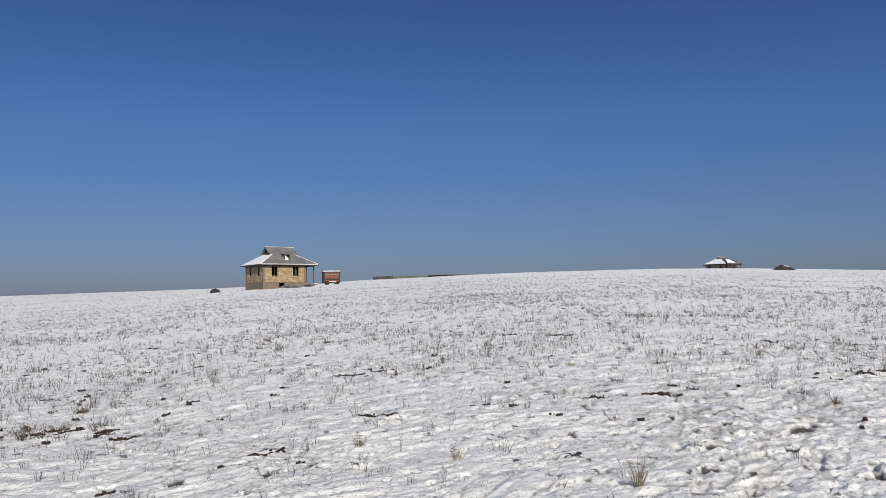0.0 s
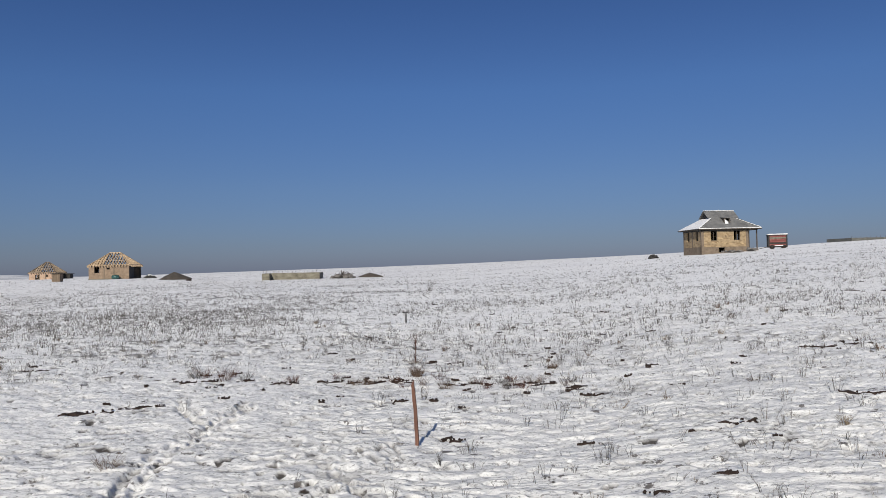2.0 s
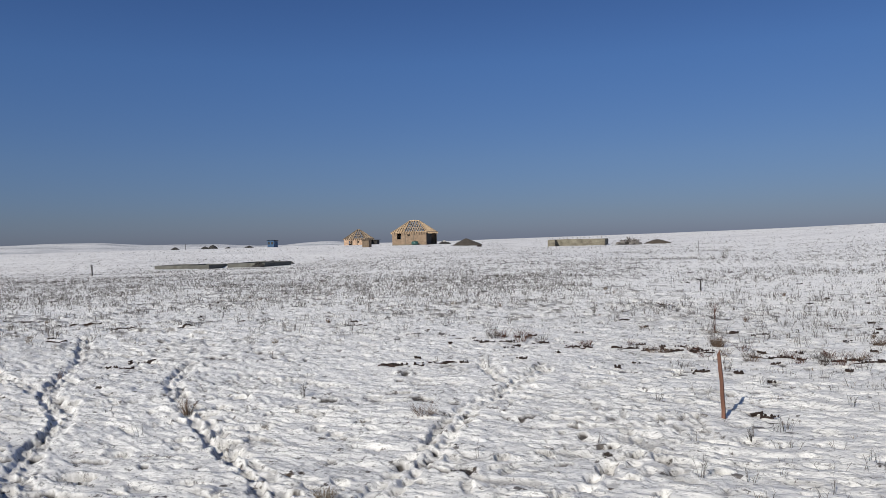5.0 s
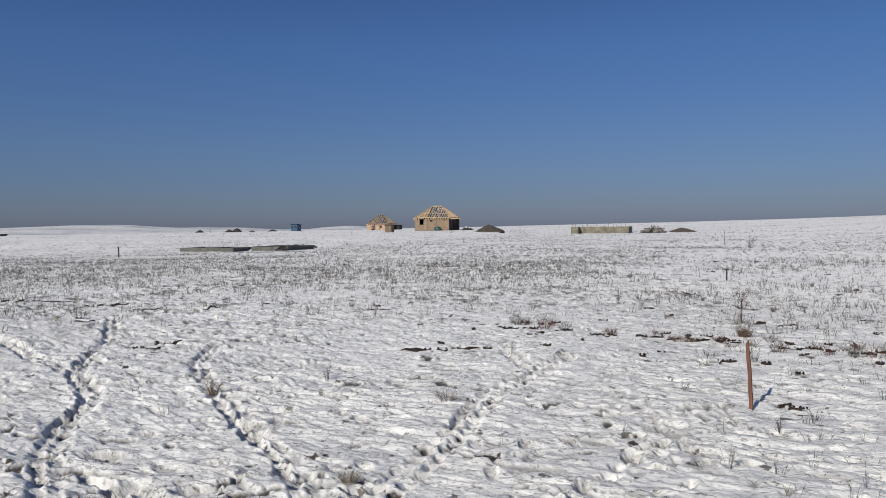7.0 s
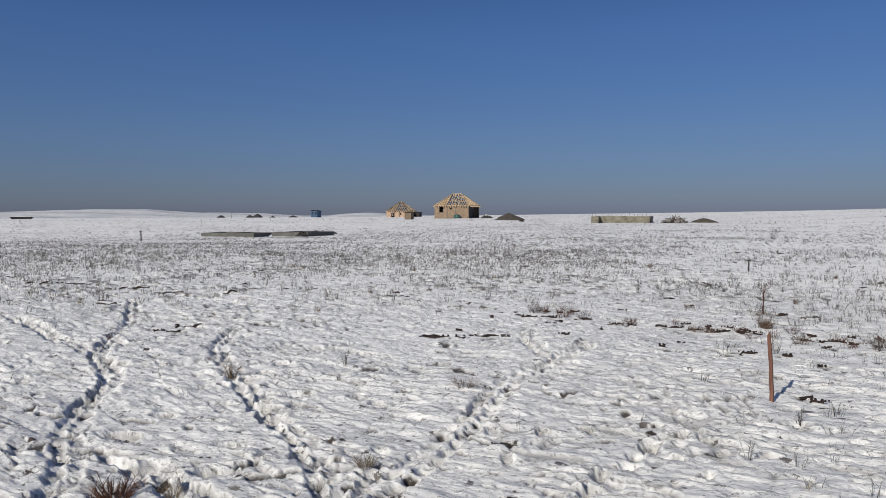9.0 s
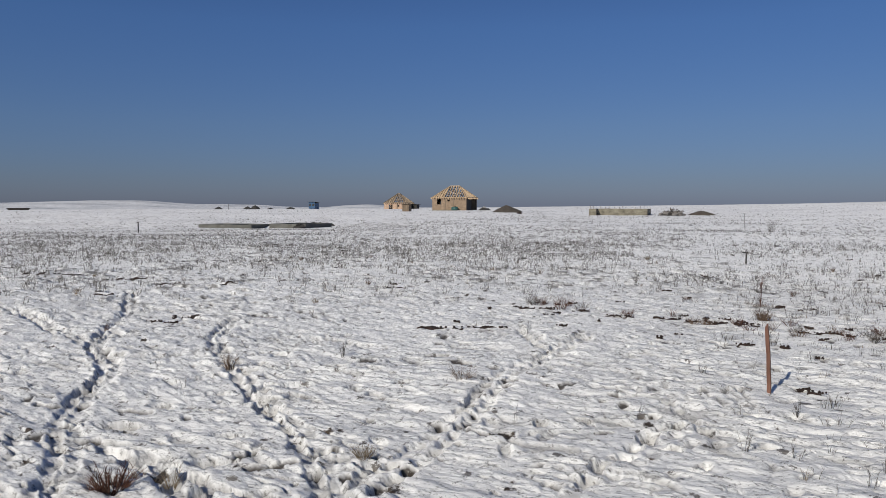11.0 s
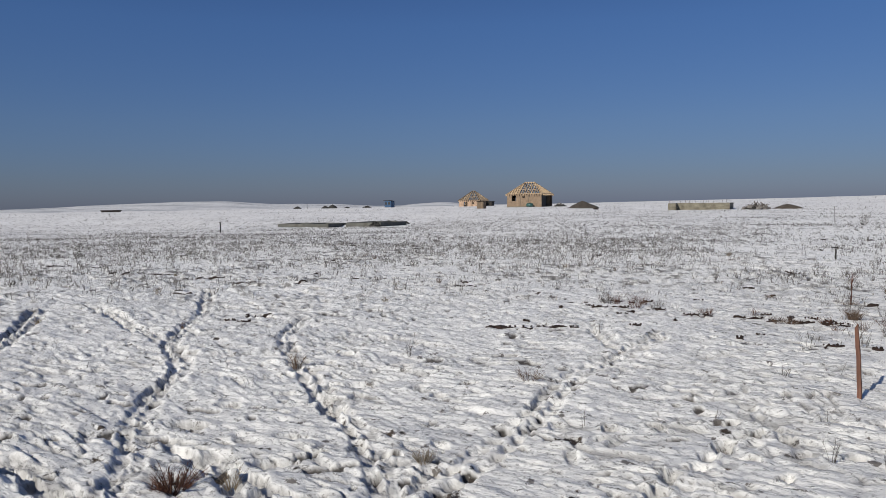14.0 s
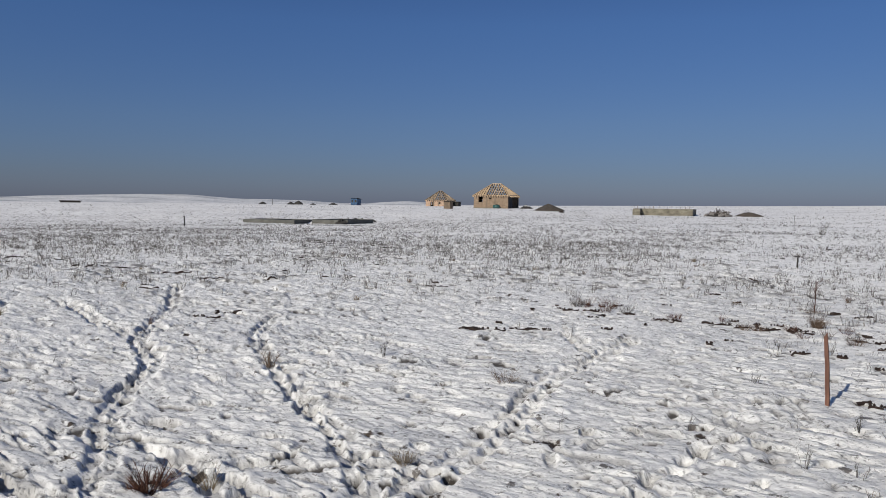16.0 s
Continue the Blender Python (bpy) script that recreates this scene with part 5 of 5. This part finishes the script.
rubble_pile(stand(65.2, 87.5, 36, 0.05), 5.0, 1.4, 0.25, 18, 12, DARK_HEAP, "spoil and stones along the foundation")
rubble_pile(stand(66.3, 76.9, 36, 0.0), 1.6, 1.0, 0.4, 8, 14, DARK_HEAP, "small pile of stones at the foundation wall")


# ---- stakes and marks ----
def marker_post(x, y, h, w, mat, label, cap=0.0, lean=0.0, seed=0):
    p = thing("marker_stake", pose(x, y, ground_z(x, y), 0, lean, 20), label, "stake")
    bm = bmesh.new()
    rng = random.Random(seed)
    levels = 11
    rows = []
    for i in range(levels):
        t = i / (levels - 1)
        s = w / 2 * (1.06 - 0.1 * t)
        ox, oy = 0.14 * w * rng.uniform(-1, 1), 0.1 * w * rng.uniform(-1, 1)
        z = -0.25 + t * (h + 0.25)
        if i == levels - 1:
            s *= 0.85
        rows.append([bm.verts.new((ox + cx * s * (1 + 0.08 * rng.uniform(-1, 1)), oy + cy * s * 0.8, z + (0.02 * cx if i == levels - 1 else 0))) for cx, cy in ((-1, -0.8), (-0.8, -1), (0.8, -1), (1, -0.8), (1, 0.8), (0.8, 1), (-0.8, 1), (-1, 0.8))])
    for a, b in zip(rows, rows[1:]):
        for j in range(8):
            k = (j + 1) % 8
            bm.faces.new((a[j], a[k], b[k], b[j]))
    bm.faces.new(rows[-1])
    part("stake", bm, mat, p)
    if cap:
        part("crosspiece", box(bmesh.new(), -cap, -w * 0.4, h + 0.002, cap * 0.5, w * 0.4, h + w * 0.9, 0.006), mat, p)
    return p


marker_post(-4.162, 5.770, 0.575, 0.031, STAKE_WOOD, "reddish-brown wooden survey stake driven into the snow", lean=-3.0, seed=2)
marker_post(-12.25, 17.4, 0.27, 0.035, BLACK, "short dark stake with a crosspiece in the snow", cap=0.1, seed=3)
marker_post(*polar(77.3, 63.0), 0.74, 0.08, BLACK, "dark stake with a small cap on the field", cap=0.17, seed=4)
marker_post(*polar(34.6, 55.0), 1.0, 0.022, OLD_WOOD, "thin dark pole standing in the field", cap=0.09, seed=5)
marker_post(*polar(71.1, 239.0), 1.7, 0.1, BLACK, "distant thin dark post", seed=6)


# ---- bare soil and clods ----
def soil_patch(x, y, lx, ly, turn, seed, label="dark bare soil showing through the snow"):
    """A ragged strip of thawed, churned earth, a little proud of the crust."""
    rng = random.Random(seed)
    c, s = math.cos(radians(turn)), math.sin(radians(turn))
    bm = bmesh.new()
    nu, nv = 26, 7
    z0 = ground_z(x, y)
    spots = []
    for i in range(nu):
        u = i / (nu - 1) * 2 - 1
        wide = (1 - u * u) ** 0.5 * min(1.0, max(0.0, 0.62 + 1.3 * noise.noise(Vector((u * lx * 3.4, seed * 1.7, 0.3))))) + 0.015
        mid = 0.5 * noise.noise(Vector((u * 1.6, seed, 5.5)))
        for j in range(nv):
            v = j / (nv - 1) * 2 - 1
            rag = 0.25 * noise.noise(Vector((u * 9, v * 2, seed * 0.7)))
            px, py = (u + 0.1 * rag) * lx / 2, (mid + v * wide + rag * wide) * ly / 2
            gx, gy = x + px * c - py * s, y + px * s + py * c
            lump = (0.006 + 0.016 * noise.noise(Vector((gx * 14, gy * 14, seed)))) * (1 - v * v)
            spots.append((gx, gy, lump + 0.008 if 0 < j < nv - 1 and wide > 0.1 else -0.03))
    sx, sy, sl = np.array(spots).T
    sz = land(sx, sy) + relief(sx, sy) - z0 + sl
    flat = [bm.verts.new((px - x, py - y, pz)) for px, py, pz in zip(sx, sy, sz)]
    rows = [flat[i * nv:(i + 1) * nv] for i in range(nu)]
    for a, b in zip(rows, rows[1:]):
        for j in range(nv - 1):
            bm.faces.new((a[j], b[j], b[j + 1], a[j + 1]))
    bmesh.ops.recalc_face_normals(bm, faces=bm.faces)
    ob = thing("soil_patch", pose(x, y, z0), label, "bare soil", "bare patches in the snow")
    part("earth", bm, SOIL, ob)
    bm = bmesh.new()
    for _ in range(6):
        u, v, q = rng.uniform(-0.95, 0.95), rng.uniform(-0.5, 0.5), rng.uniform(0.006, 0.016)
        px, py = u * lx / 2, v * ly / 2
        gx, gy = px * c - py * s, px * s + py * c
        r = bmesh.ops.create_icosphere(bm, subdivisions=1, radius=q, matrix=Matrix.Translation((gx, gy, 0.02)))
        for w in r["verts"]:
            w.co += Vector((rng.uniform(-1, 1), rng.uniform(-1, 1), rng.uniform(-1, 1))) * q * 0.3
    tagged(part("loose_soil", bm, SOIL, ob), kind="stuff")
    return ob


# x, y, length, width, turn
SOIL_NEAR_STAKE = [(-8.43, 5.19, 0.40, 0.22, 52), (-8.21, 5.37, 0.26, 0.10, 50), (-8.08, 5.71, 0.40, 0.18, 58), (-7.89, 5.91, 0.12, 0.10, 55), (-3.90, 6.04, 0.16, 0.14, 30), (-11.28, 3.02, 0.26, 0.16, 65),
                   (-11.15, 2.50, 0.22, 0.14, 65), (-14.80, 2.56, 0.36, 0.30, 70), (-5.51, 7.43, 0.22, 0.10, 45), (-9.69, 7.39, 0.36, 0.16, 50), (-3.55, 8.67, 0.24, 0.10, 20), (-4.08, 6.13, 0.14, 0.10, 40)]
SOIL_FURROW = [(-9.19, 7.25, 0.20, 0.12, 50), (-9.06, 7.36, 0.16, 0.10, 50), (-8.89, 7.53, 0.26, 0.12, 45), (-8.39, 7.13, 0.16, 0.10, 45), (-8.53, 7.94, 0.18, 0.12, 45), (-7.94, 7.92, 0.24, 0.10, 42), (-7.77, 8.01, 0.22, 0.12, 42),
               (-7.37, 8.40, 0.42, 0.14, 40), (-7.03, 8.48, 0.24, 0.14, 40), (-6.77, 8.69, 0.26, 0.12, 38), (-6.41, 8.79, 0.34, 0.16, 36), (-5.58, 8.83, 0.28, 0.14, 30), (-5.40, 9.02, 0.26, 0.14, 30), (-4.77, 9.12, 0.18, 0.12, 25),
               (-3.98, 9.16, 0.3, 0.10, 20), (-7.31, 10.95, 0.20, 0.18, 35), (-9.69, 11.21, 0.20, 0.16, 40)]
SOIL_WEST = [(-19.63, 2.53, 1.1, 0.40, 78), (-19.38, 2.94, 0.5, 0.35, 78), (-17.89, 3.60, 0.9, 0.22, 75), (-16.30, 4.06, 0.5, 0.3, 72), (-23.95, 0.87, 0.8, 0.4, 85), (-15.28, 4.93, 0.35, 0.2, 70), (-15.44, 6.19, 0.3, 0.3, 65), (-12.73, 7.23, 0.45, 0.2, 58)]
SOIL_SLOPE = [(-0.76, 8.68, 0.50, 0.26, 5), (-1.53, 12.51, 0.55, 0.2, 8), (-1.00, 12.77, 0.45, 0.2, 5), (-1.88, 6.93, 0.34, 0.10, 40), (-1.70, 7.21, 0.30, 0.07, 38), (-1.57, 7.35, 0.2, 0.05, 36), (-1.27, 6.81, 0.08, 0.07, 0), (-3.60, 8.59, 0.22, 0.12, 20),
              (-3.98, 9.02, 0.2, 0.14, 20), (-4.94, 10.58, 0.2, 0.14, 20), (-3.46, 10.69, 0.2, 0.16, 15), (-2.73, 9.21, 0.22, 0.12, 15), (-2.78, 6.37, 0.16, 0.08, 20), (-1.86, 24.11, 0.5, 0.4, 5), (-1.41, 5.52, 0.15, 0.06, 20), (-1.78, 5.11, 0.2, 0.05, 20)]
SOIL_CREST = [(2.54, 9.42, 0.34, 0.30, -5), (2.71, 9.30, 0.28, 0.12, -5), (3.05, 9.60, 0.18, 0.20, 0), (1.78, 9.33, 0.28, 0.10, 0), (1.17, 8.19, 0.14, 0.10, 0), (0.41, 9.13, 0.26, 0.08, 5), (1.62, 17.88, 0.6, 0.4, 0), (2.63, 17.21, 0.6, 0.35, -5),
              (5.14, 15.36, 0.4, 0.3, -20), (6.31, 14.94, 0.4, 0.3, -25), (5.91, 11.02, 0.44, 0.24, -20), (6.36, 11.16, 0.3, 0.2, -25), (5.28, 10.55, 0.25, 0.12, -20)]
for k, (x, y, lx, ly, turn) in enumerate(SOIL_NEAR_STAKE + SOIL_FURROW + SOIL_WEST + SOIL_SLOPE + SOIL_CREST):
    soil_patch(x, y, lx, ly * 0.6, turn, k + 1)
soil_rng = random.Random(77)
for k in range(22):     # crumbled fragments along the old furrow
    f = soil_rng.random()
    x = -9.6 + 5.6 * f
    y = (7.75 + 1.35 * min(1.0, f * 1.3)) + soil_rng.gauss(0, 0.28)
    soil_patch(x, y, soil_rng.uniform(0.08, 0.22), soil_rng.uniform(0.05, 0.10), soil_rng.uniform(15, 60), 300 + k)
for k in range(34):     # small dark clods between the stalks
    az, r = soil_rng.uniform(-30, 62), soil_rng.uniform(8.0, 14.0)
    soil_patch(*polar(az, r), soil_rng.uniform(0.06, 0.15), soil_rng.uniform(0.04, 0.08), soil_rng.uniform(0, 60), 400 + k)
for k in range(80):
    az, r = soil_rng.uniform(-34, 92), 9 + 28 * soil_rng.random() ** 0.8
    soil_patch(*polar(az, r), soil_rng.uniform(0.06, 0.1 + r * 0.010), soil_rng.uniform(0.05, 0.07 + r * 0.008), soil_rng.uniform(0, 180), 100 + k)


# ---- dry weeds ----
def stems_mesh(name, bases, heights, leans, widths, mat, segments, rng, twigs=0):
    """Tapered three-sided stems, bent by their lean; twigs fork off the upper half."""
    n = len(bases)
    if twigs:
        pick = np.repeat(np.arange(n), twigs)
        t = rng.uniform(0.35, 0.85, len(pick))
        hb, lb = heights[pick], leans[pick]
        tb = bases[pick] + np.column_stack([lb * (t**1.6)[:, None] * hb[:, None], t * hb])
        th = hb * rng.uniform(0.18, 0.42, len(pick))
        ang = rng.uniform(0, 2 * np.pi, len(pick))
        tl = np.column_stack([np.cos(ang), np.sin(ang)]) * rng.uniform(0.5, 1.1, len(pick))[:, None]
        bases, heights, leans = np.vstack([bases, tb]), np.concatenate([heights, th]), np.vstack([leans, tl])
        widths = np.concatenate([widths, widths[pick] * 0.6])
        n = len(bases)
    spin = rng.uniform(0, 2 * np.pi, n)
    verts = []
    for s in range(segments):
        t = s / segments
        c = bases + np.column_stack([leans * t**1.6 * heights[:, None], t * heights])
        for k in range(3):
            a = spin + k * 2.0944
            w = widths * (1 - 0.6 * t) / 2
            verts.append(c + np.column_stack([np.cos(a) * w, np.sin(a) * w, np.zeros(n)]))
    verts.append(bases + np.column_stack([leans * heights[:, None], heights]))
    per = 3 * segments + 1
    co = np.stack(verts, 1).reshape(-1, 3)
    faces = []
    for s in range(segments - 1):
        for k in range(3):
            a, b = 3 * s + k, 3 * s + (k + 1) % 3
            faces += [(a, b, b + 3), (a, b + 3, a + 3)]
    for k in range(3):
        faces.append((3 * (segments - 1) + k, 3 * (segments - 1) + (k + 1) % 3, per - 1))
    f = (np.array(faces)[None] + (np.arange(n) * per)[:, None, None]).reshape(-1).astype(np.int32)
    me = bpy.data.meshes.new(name)
    me.vertices.add(len(co))
    me.vertices.foreach_set("co", co.ravel())
    me.loops.add(len(f))
    me.loops.foreach_set("vertex_index", f)
    me.polygons.add(len(f) // 3)
    me.polygons.foreach_set("loop_start", np.arange(len(f) // 3, dtype=np.int32) * 3)
    me.update(calc_edges=True)
    me.materials.append(mat)
    return me


def weeds(label, r0, r1, per_m2, stems, high, wide, segments, twigs, mat, seed):
    rng = np.random.default_rng(seed)
    area = radians(136) / 2 * (r1 * r1 - r0 * r0)
    n = int(area * per_m2)
    az = radians(-38) + radians(136) * rng.random(n)
    r = np.sqrt(r0 * r0 + (r1 * r1 - r0 * r0) * rng.random(n))
    x, y = -np.sin(az) * r, np.cos(az) * r
    deg = np.degrees(az)
    # thick drifts of weeds and bare stretches; little grows in the trodden part
    keep = 0.45 + 0.8 * fbm(x / 3.5, y / 3.5, 300, 3) + 0.25 * fbm(x / 23, y / 23, 310, 2)
    trampled = smooth01((deg - 34) / 8) * (1 - smooth01((r - 11.5) / 4.5))
    corner = np.exp(-(((x - 3.6) / 2.6) ** 2 + ((y - 8.5) / 3.2) ** 2))
    keep = keep * (1 - 0.93 * trampled) * (1 - 0.85 * corner)
    band = smooth01((deg - 36) / 10) * np.exp(-((r - 29) / 10) ** 2)
    keep = (keep + 0.5 * band) * (1 - 0.8 * smooth01((r - 55) / 70)) * smooth01((r - r0 * 0.97) / (0.28 * r0)) * (1 - smooth01((r - 0.68 * r1) / (0.32 * r1)))
    keep = keep * (1 - 0.35 * (1 - smooth01((deg - 26) / 12)) * smooth01((r - 22) / 25))
    ok = rng.random(n) < np.clip(keep, 0.02, 1)
    x, y = x[ok], y[ok]
    k = rng.integers(stems[0], stems[1] + 1, len(x))
    idx = np.repeat(np.arange(len(x)), k)
    spread = rng.uniform(0.02, 0.11, len(x))[idx]
    ang = rng.uniform(0, 2 * np.pi, len(idx))
    rad = spread * np.sqrt(rng.random(len(idx)))
    bx, by = x[idx] + np.cos(ang) * rad, y[idx] + np.sin(ang) * rad
    bz = land(bx, by) + relief(bx, by) - 0.015
    size = np.clip(rng.lognormal(0, 0.35, len(x)), 0.45, 2.0)[idx]
    h = high * size * rng.uniform(0.55, 1.15, len(idx))
    lean = np.column_stack([np.cos(ang), np.sin(ang)]) * (rad / 0.11 * 0.45 + rng.uniform(0, 0.42, len(idx)))[:, None]
    me = stems_mesh("dry_weeds", np.column_stack([bx, by, bz]), h, lean, wide * rng.uniform(0.7, 1.3, len(idx)), mat, segments, rng, twigs)
    return tagged(new("dry_weeds", me), label, "weeds", kind="stuff")


weeds("thin dry grey-brown weeds standing through the snow", 3.0, 21, 8, (2, 5), 0.09, 0.0045, 3, 3, STALK, 1)
weeds("dry weed stalks across the snowy field", 14, 56, 10.0, (2, 6), 0.10, 0.012, 1, 2, STALK, 2)
weeds("dry weed stalks on the far field", 38, 125, 4.6, (1, 4), 0.10, 0.024, 1, 0, STALK, 3)
weeds("faint dry weeds on the distant field", 85, 240, 0.5, (2, 5), 0.17, 0.045, 1, 0, STALK, 4)
weeds("short dark stubble poking through the snow", 8, 30, 24, (1, 2), 0.045, 0.012, 1, 0, STALK, 6)
weeds("short dark stubble across the field", 20, 85, 12, (1, 2), 0.055, 0.028, 1, 0, STALK, 7)
weeds("branching dry weed tufts standing in the snow", 5.5, 19, 2.6, (4, 9), 0.115, 0.0055, 2, 3, STALK, 8)
weeds("branching dry weed tufts across the field", 11, 40, 4.6, (3, 7), 0.115, 0.0095, 1, 3, STALK, 9)
# flat dark tufts added in place of the far bumps' small shadows
weeds("low wide tufts standing in for small shadows of far-field bumps", 40, 130, 1.1, (2, 4), 0.06, 0.05, 1, 0, STALK, 10)
weeds("pale broken straw in the snow", 3.4, 18, 1.6, (3, 9), 0.075, 0.0038, 2, 0, STRAW, 5)


def dry_plant(name, x, y, count, high, spread, wide, mat, twigs, label, seed, upright=0.5, category="plant"):
    rng = np.random.default_rng(seed)
    ang = rng.uniform(0, 2 * np.pi, count)
    rad = spread * np.sqrt(rng.random(count))
    base = np.column_stack([np.cos(ang) * rad * 0.35, np.sin(ang) * rad * 0.35, np.full(count, -0.03)])
    lean = np.column_stack([np.cos(ang), np.sin(ang)]) * (rad / spread * (1.3 - upright))[:, None] + rng.normal(0, 0.28, (count, 2)) * (1.2 - upright)
    h = high * rng.uniform(0.25, 1.0, count) ** 0.8 * 1.05
    ob = thing(name, pose(x, y, ground_z(x, y)), label, category)
    stems = new("dry_growth", stems_mesh("dry_growth", base, h, lean, wide * rng.uniform(0.7, 1.3, count), mat, 4, rng, twigs))
    stems.parent = ob
    tagged(stems, kind="stuff")
    return ob


dry_plant("dry_bush", -4.93, 0.71, 95, 0.155, 0.19, 0.0075, DARK_BUSH, 2, "reddish dark brown dry bush beside a trodden trail", 1, 0.35, "bush")
dry_plant("dry_bush", -4.93, 0.72, 150, 0.055, 0.17, 0.008, DARK_BUSH, 1, "dark matted base growth of a dry bush", 31, 0.1, "bush")
dry_plant("straw_tuft", -4.81, 1.01, 24, 0.13, 0.10, 0.004, STRAW, 2, "pale dry grass beside a dark bush", 2, 0.3, "grass")
dry_plant("straw_tuft", -4.55, 2.10, 60, 0.12, 0.09, 0.0035, STRAW, 3, "small straw-coloured tuft of dry grass", 3, 0.4, "grass")
dry_plant("dry_bush", -7.65, 2.32, 40, 0.16, 0.12, 0.005, BUSH, 2, "small dark dry weed by a trail", 4, 0.6, "bush")
dry_plant("dry_bush", -6.48, 9.26, 170, 0.17, 0.15, 0.004, BUSH, 4, "bushy round brown dry weed in the snow", 5, 0.45, "bush")
dry_plant("dry_stalk", -7.36, 10.55, 3, 0.58, 0.02, 0.018, DARK_BUSH, 5, "single tall dark dry stalk", 6, 1.15, "plant")
dry_plant("dry_bush", -7.36, 10.55, 60, 0.12, 0.2, 0.006, BUSH, 2, "low dark dry weed at the foot of a stalk", 7, 0.1, "bush")
dry_plant("straw_tuft", 0.10, 6.72, 34, 0.14, 0.09, 0.0035, STRAW, 3, "straw-brown tuft of dry grass", 8, 0.5, "grass")
dry_plant("straw_tuft", 1.37, 5.59, 36, 0.25, 0.08, 0.004, STRAW, 3, "upright yellowish tuft of dry grass", 9, 0.8, "grass")
dry_plant("straw_tuft", -0.51, 6.40, 22, 0.10, 0.16, 0.003, BUSH, 3, "wide sparse brown tuft of dry grass", 10, 0.3, "grass")
dry_plant("straw_tuft", 0.84, 5.72, 18, 0.11, 0.10, 0.003, BUSH, 3, "brown tuft of dry grass", 11, 0.5, "grass")
dry_plant("dry_bush", -4.91, 10.52, 60, 0.12, 0.12, 0.005, BUSH, 3, "low dark bush in the snow", 12, 0.2, "bush")
dry_plant("dry_bush", -5.97, 3.87, 40, 0.16, 0.22, 0.004, BUSH, 3, "spreading dry twigs lying on snow", 13, 0.0, "bush")
dry_plant("dry_bush", *polar(32.9, 50.0), 34, 0.8, 0.42, 0.008, STALK, 4, "sparse grey dry shrub in the field", 14, 0.9, "bush")
row_rng = random.Random(21)
for k in range(36):     # a line of taller weeds along the broken furrow
    t = row_rng.random()
    dry_plant("dry_bush", -9.6 + 5.4 * t + row_rng.gauss(0, 0.15), 7.75 + 1.5 * t + row_rng.gauss(0, 0.2), row_rng.randint(14, 40), row_rng.uniform(0.08, 0.2), row_rng.uniform(0.08, 0.18), 0.005, row_rng.choice((BUSH, DARK_BUSH, STALK)), 3,
              "dry weed clump along a furrow of bare soil", 200 + k, row_rng.uniform(0.1, 0.6), "bush")
plant_rng = random.Random(8)
for k in range(64):
    az, r = plant_rng.uniform(-34, 92), plant_rng.uniform(5.5, 24)
    kind = plant_rng.random()
    if az > 36 and r < 12 and k % 3:
        continue
    dry_plant("dry_bush" if kind < 0.6 else "straw_tuft", *polar(az, r), plant_rng.randint(10, 30), plant_rng.uniform(0.08, 0.17), plant_rng.uniform(0.05, 0.11), 0.0035 + r * 0.0002, BUSH if kind < 0.6 else STRAW, 3,
              "dark dry weed clump in the snow" if kind < 0.6 else "pale dry grass tuft in the snow", 40 + k, plant_rng.uniform(0.2, 0.8), "bush" if kind < 0.6 else "grass")
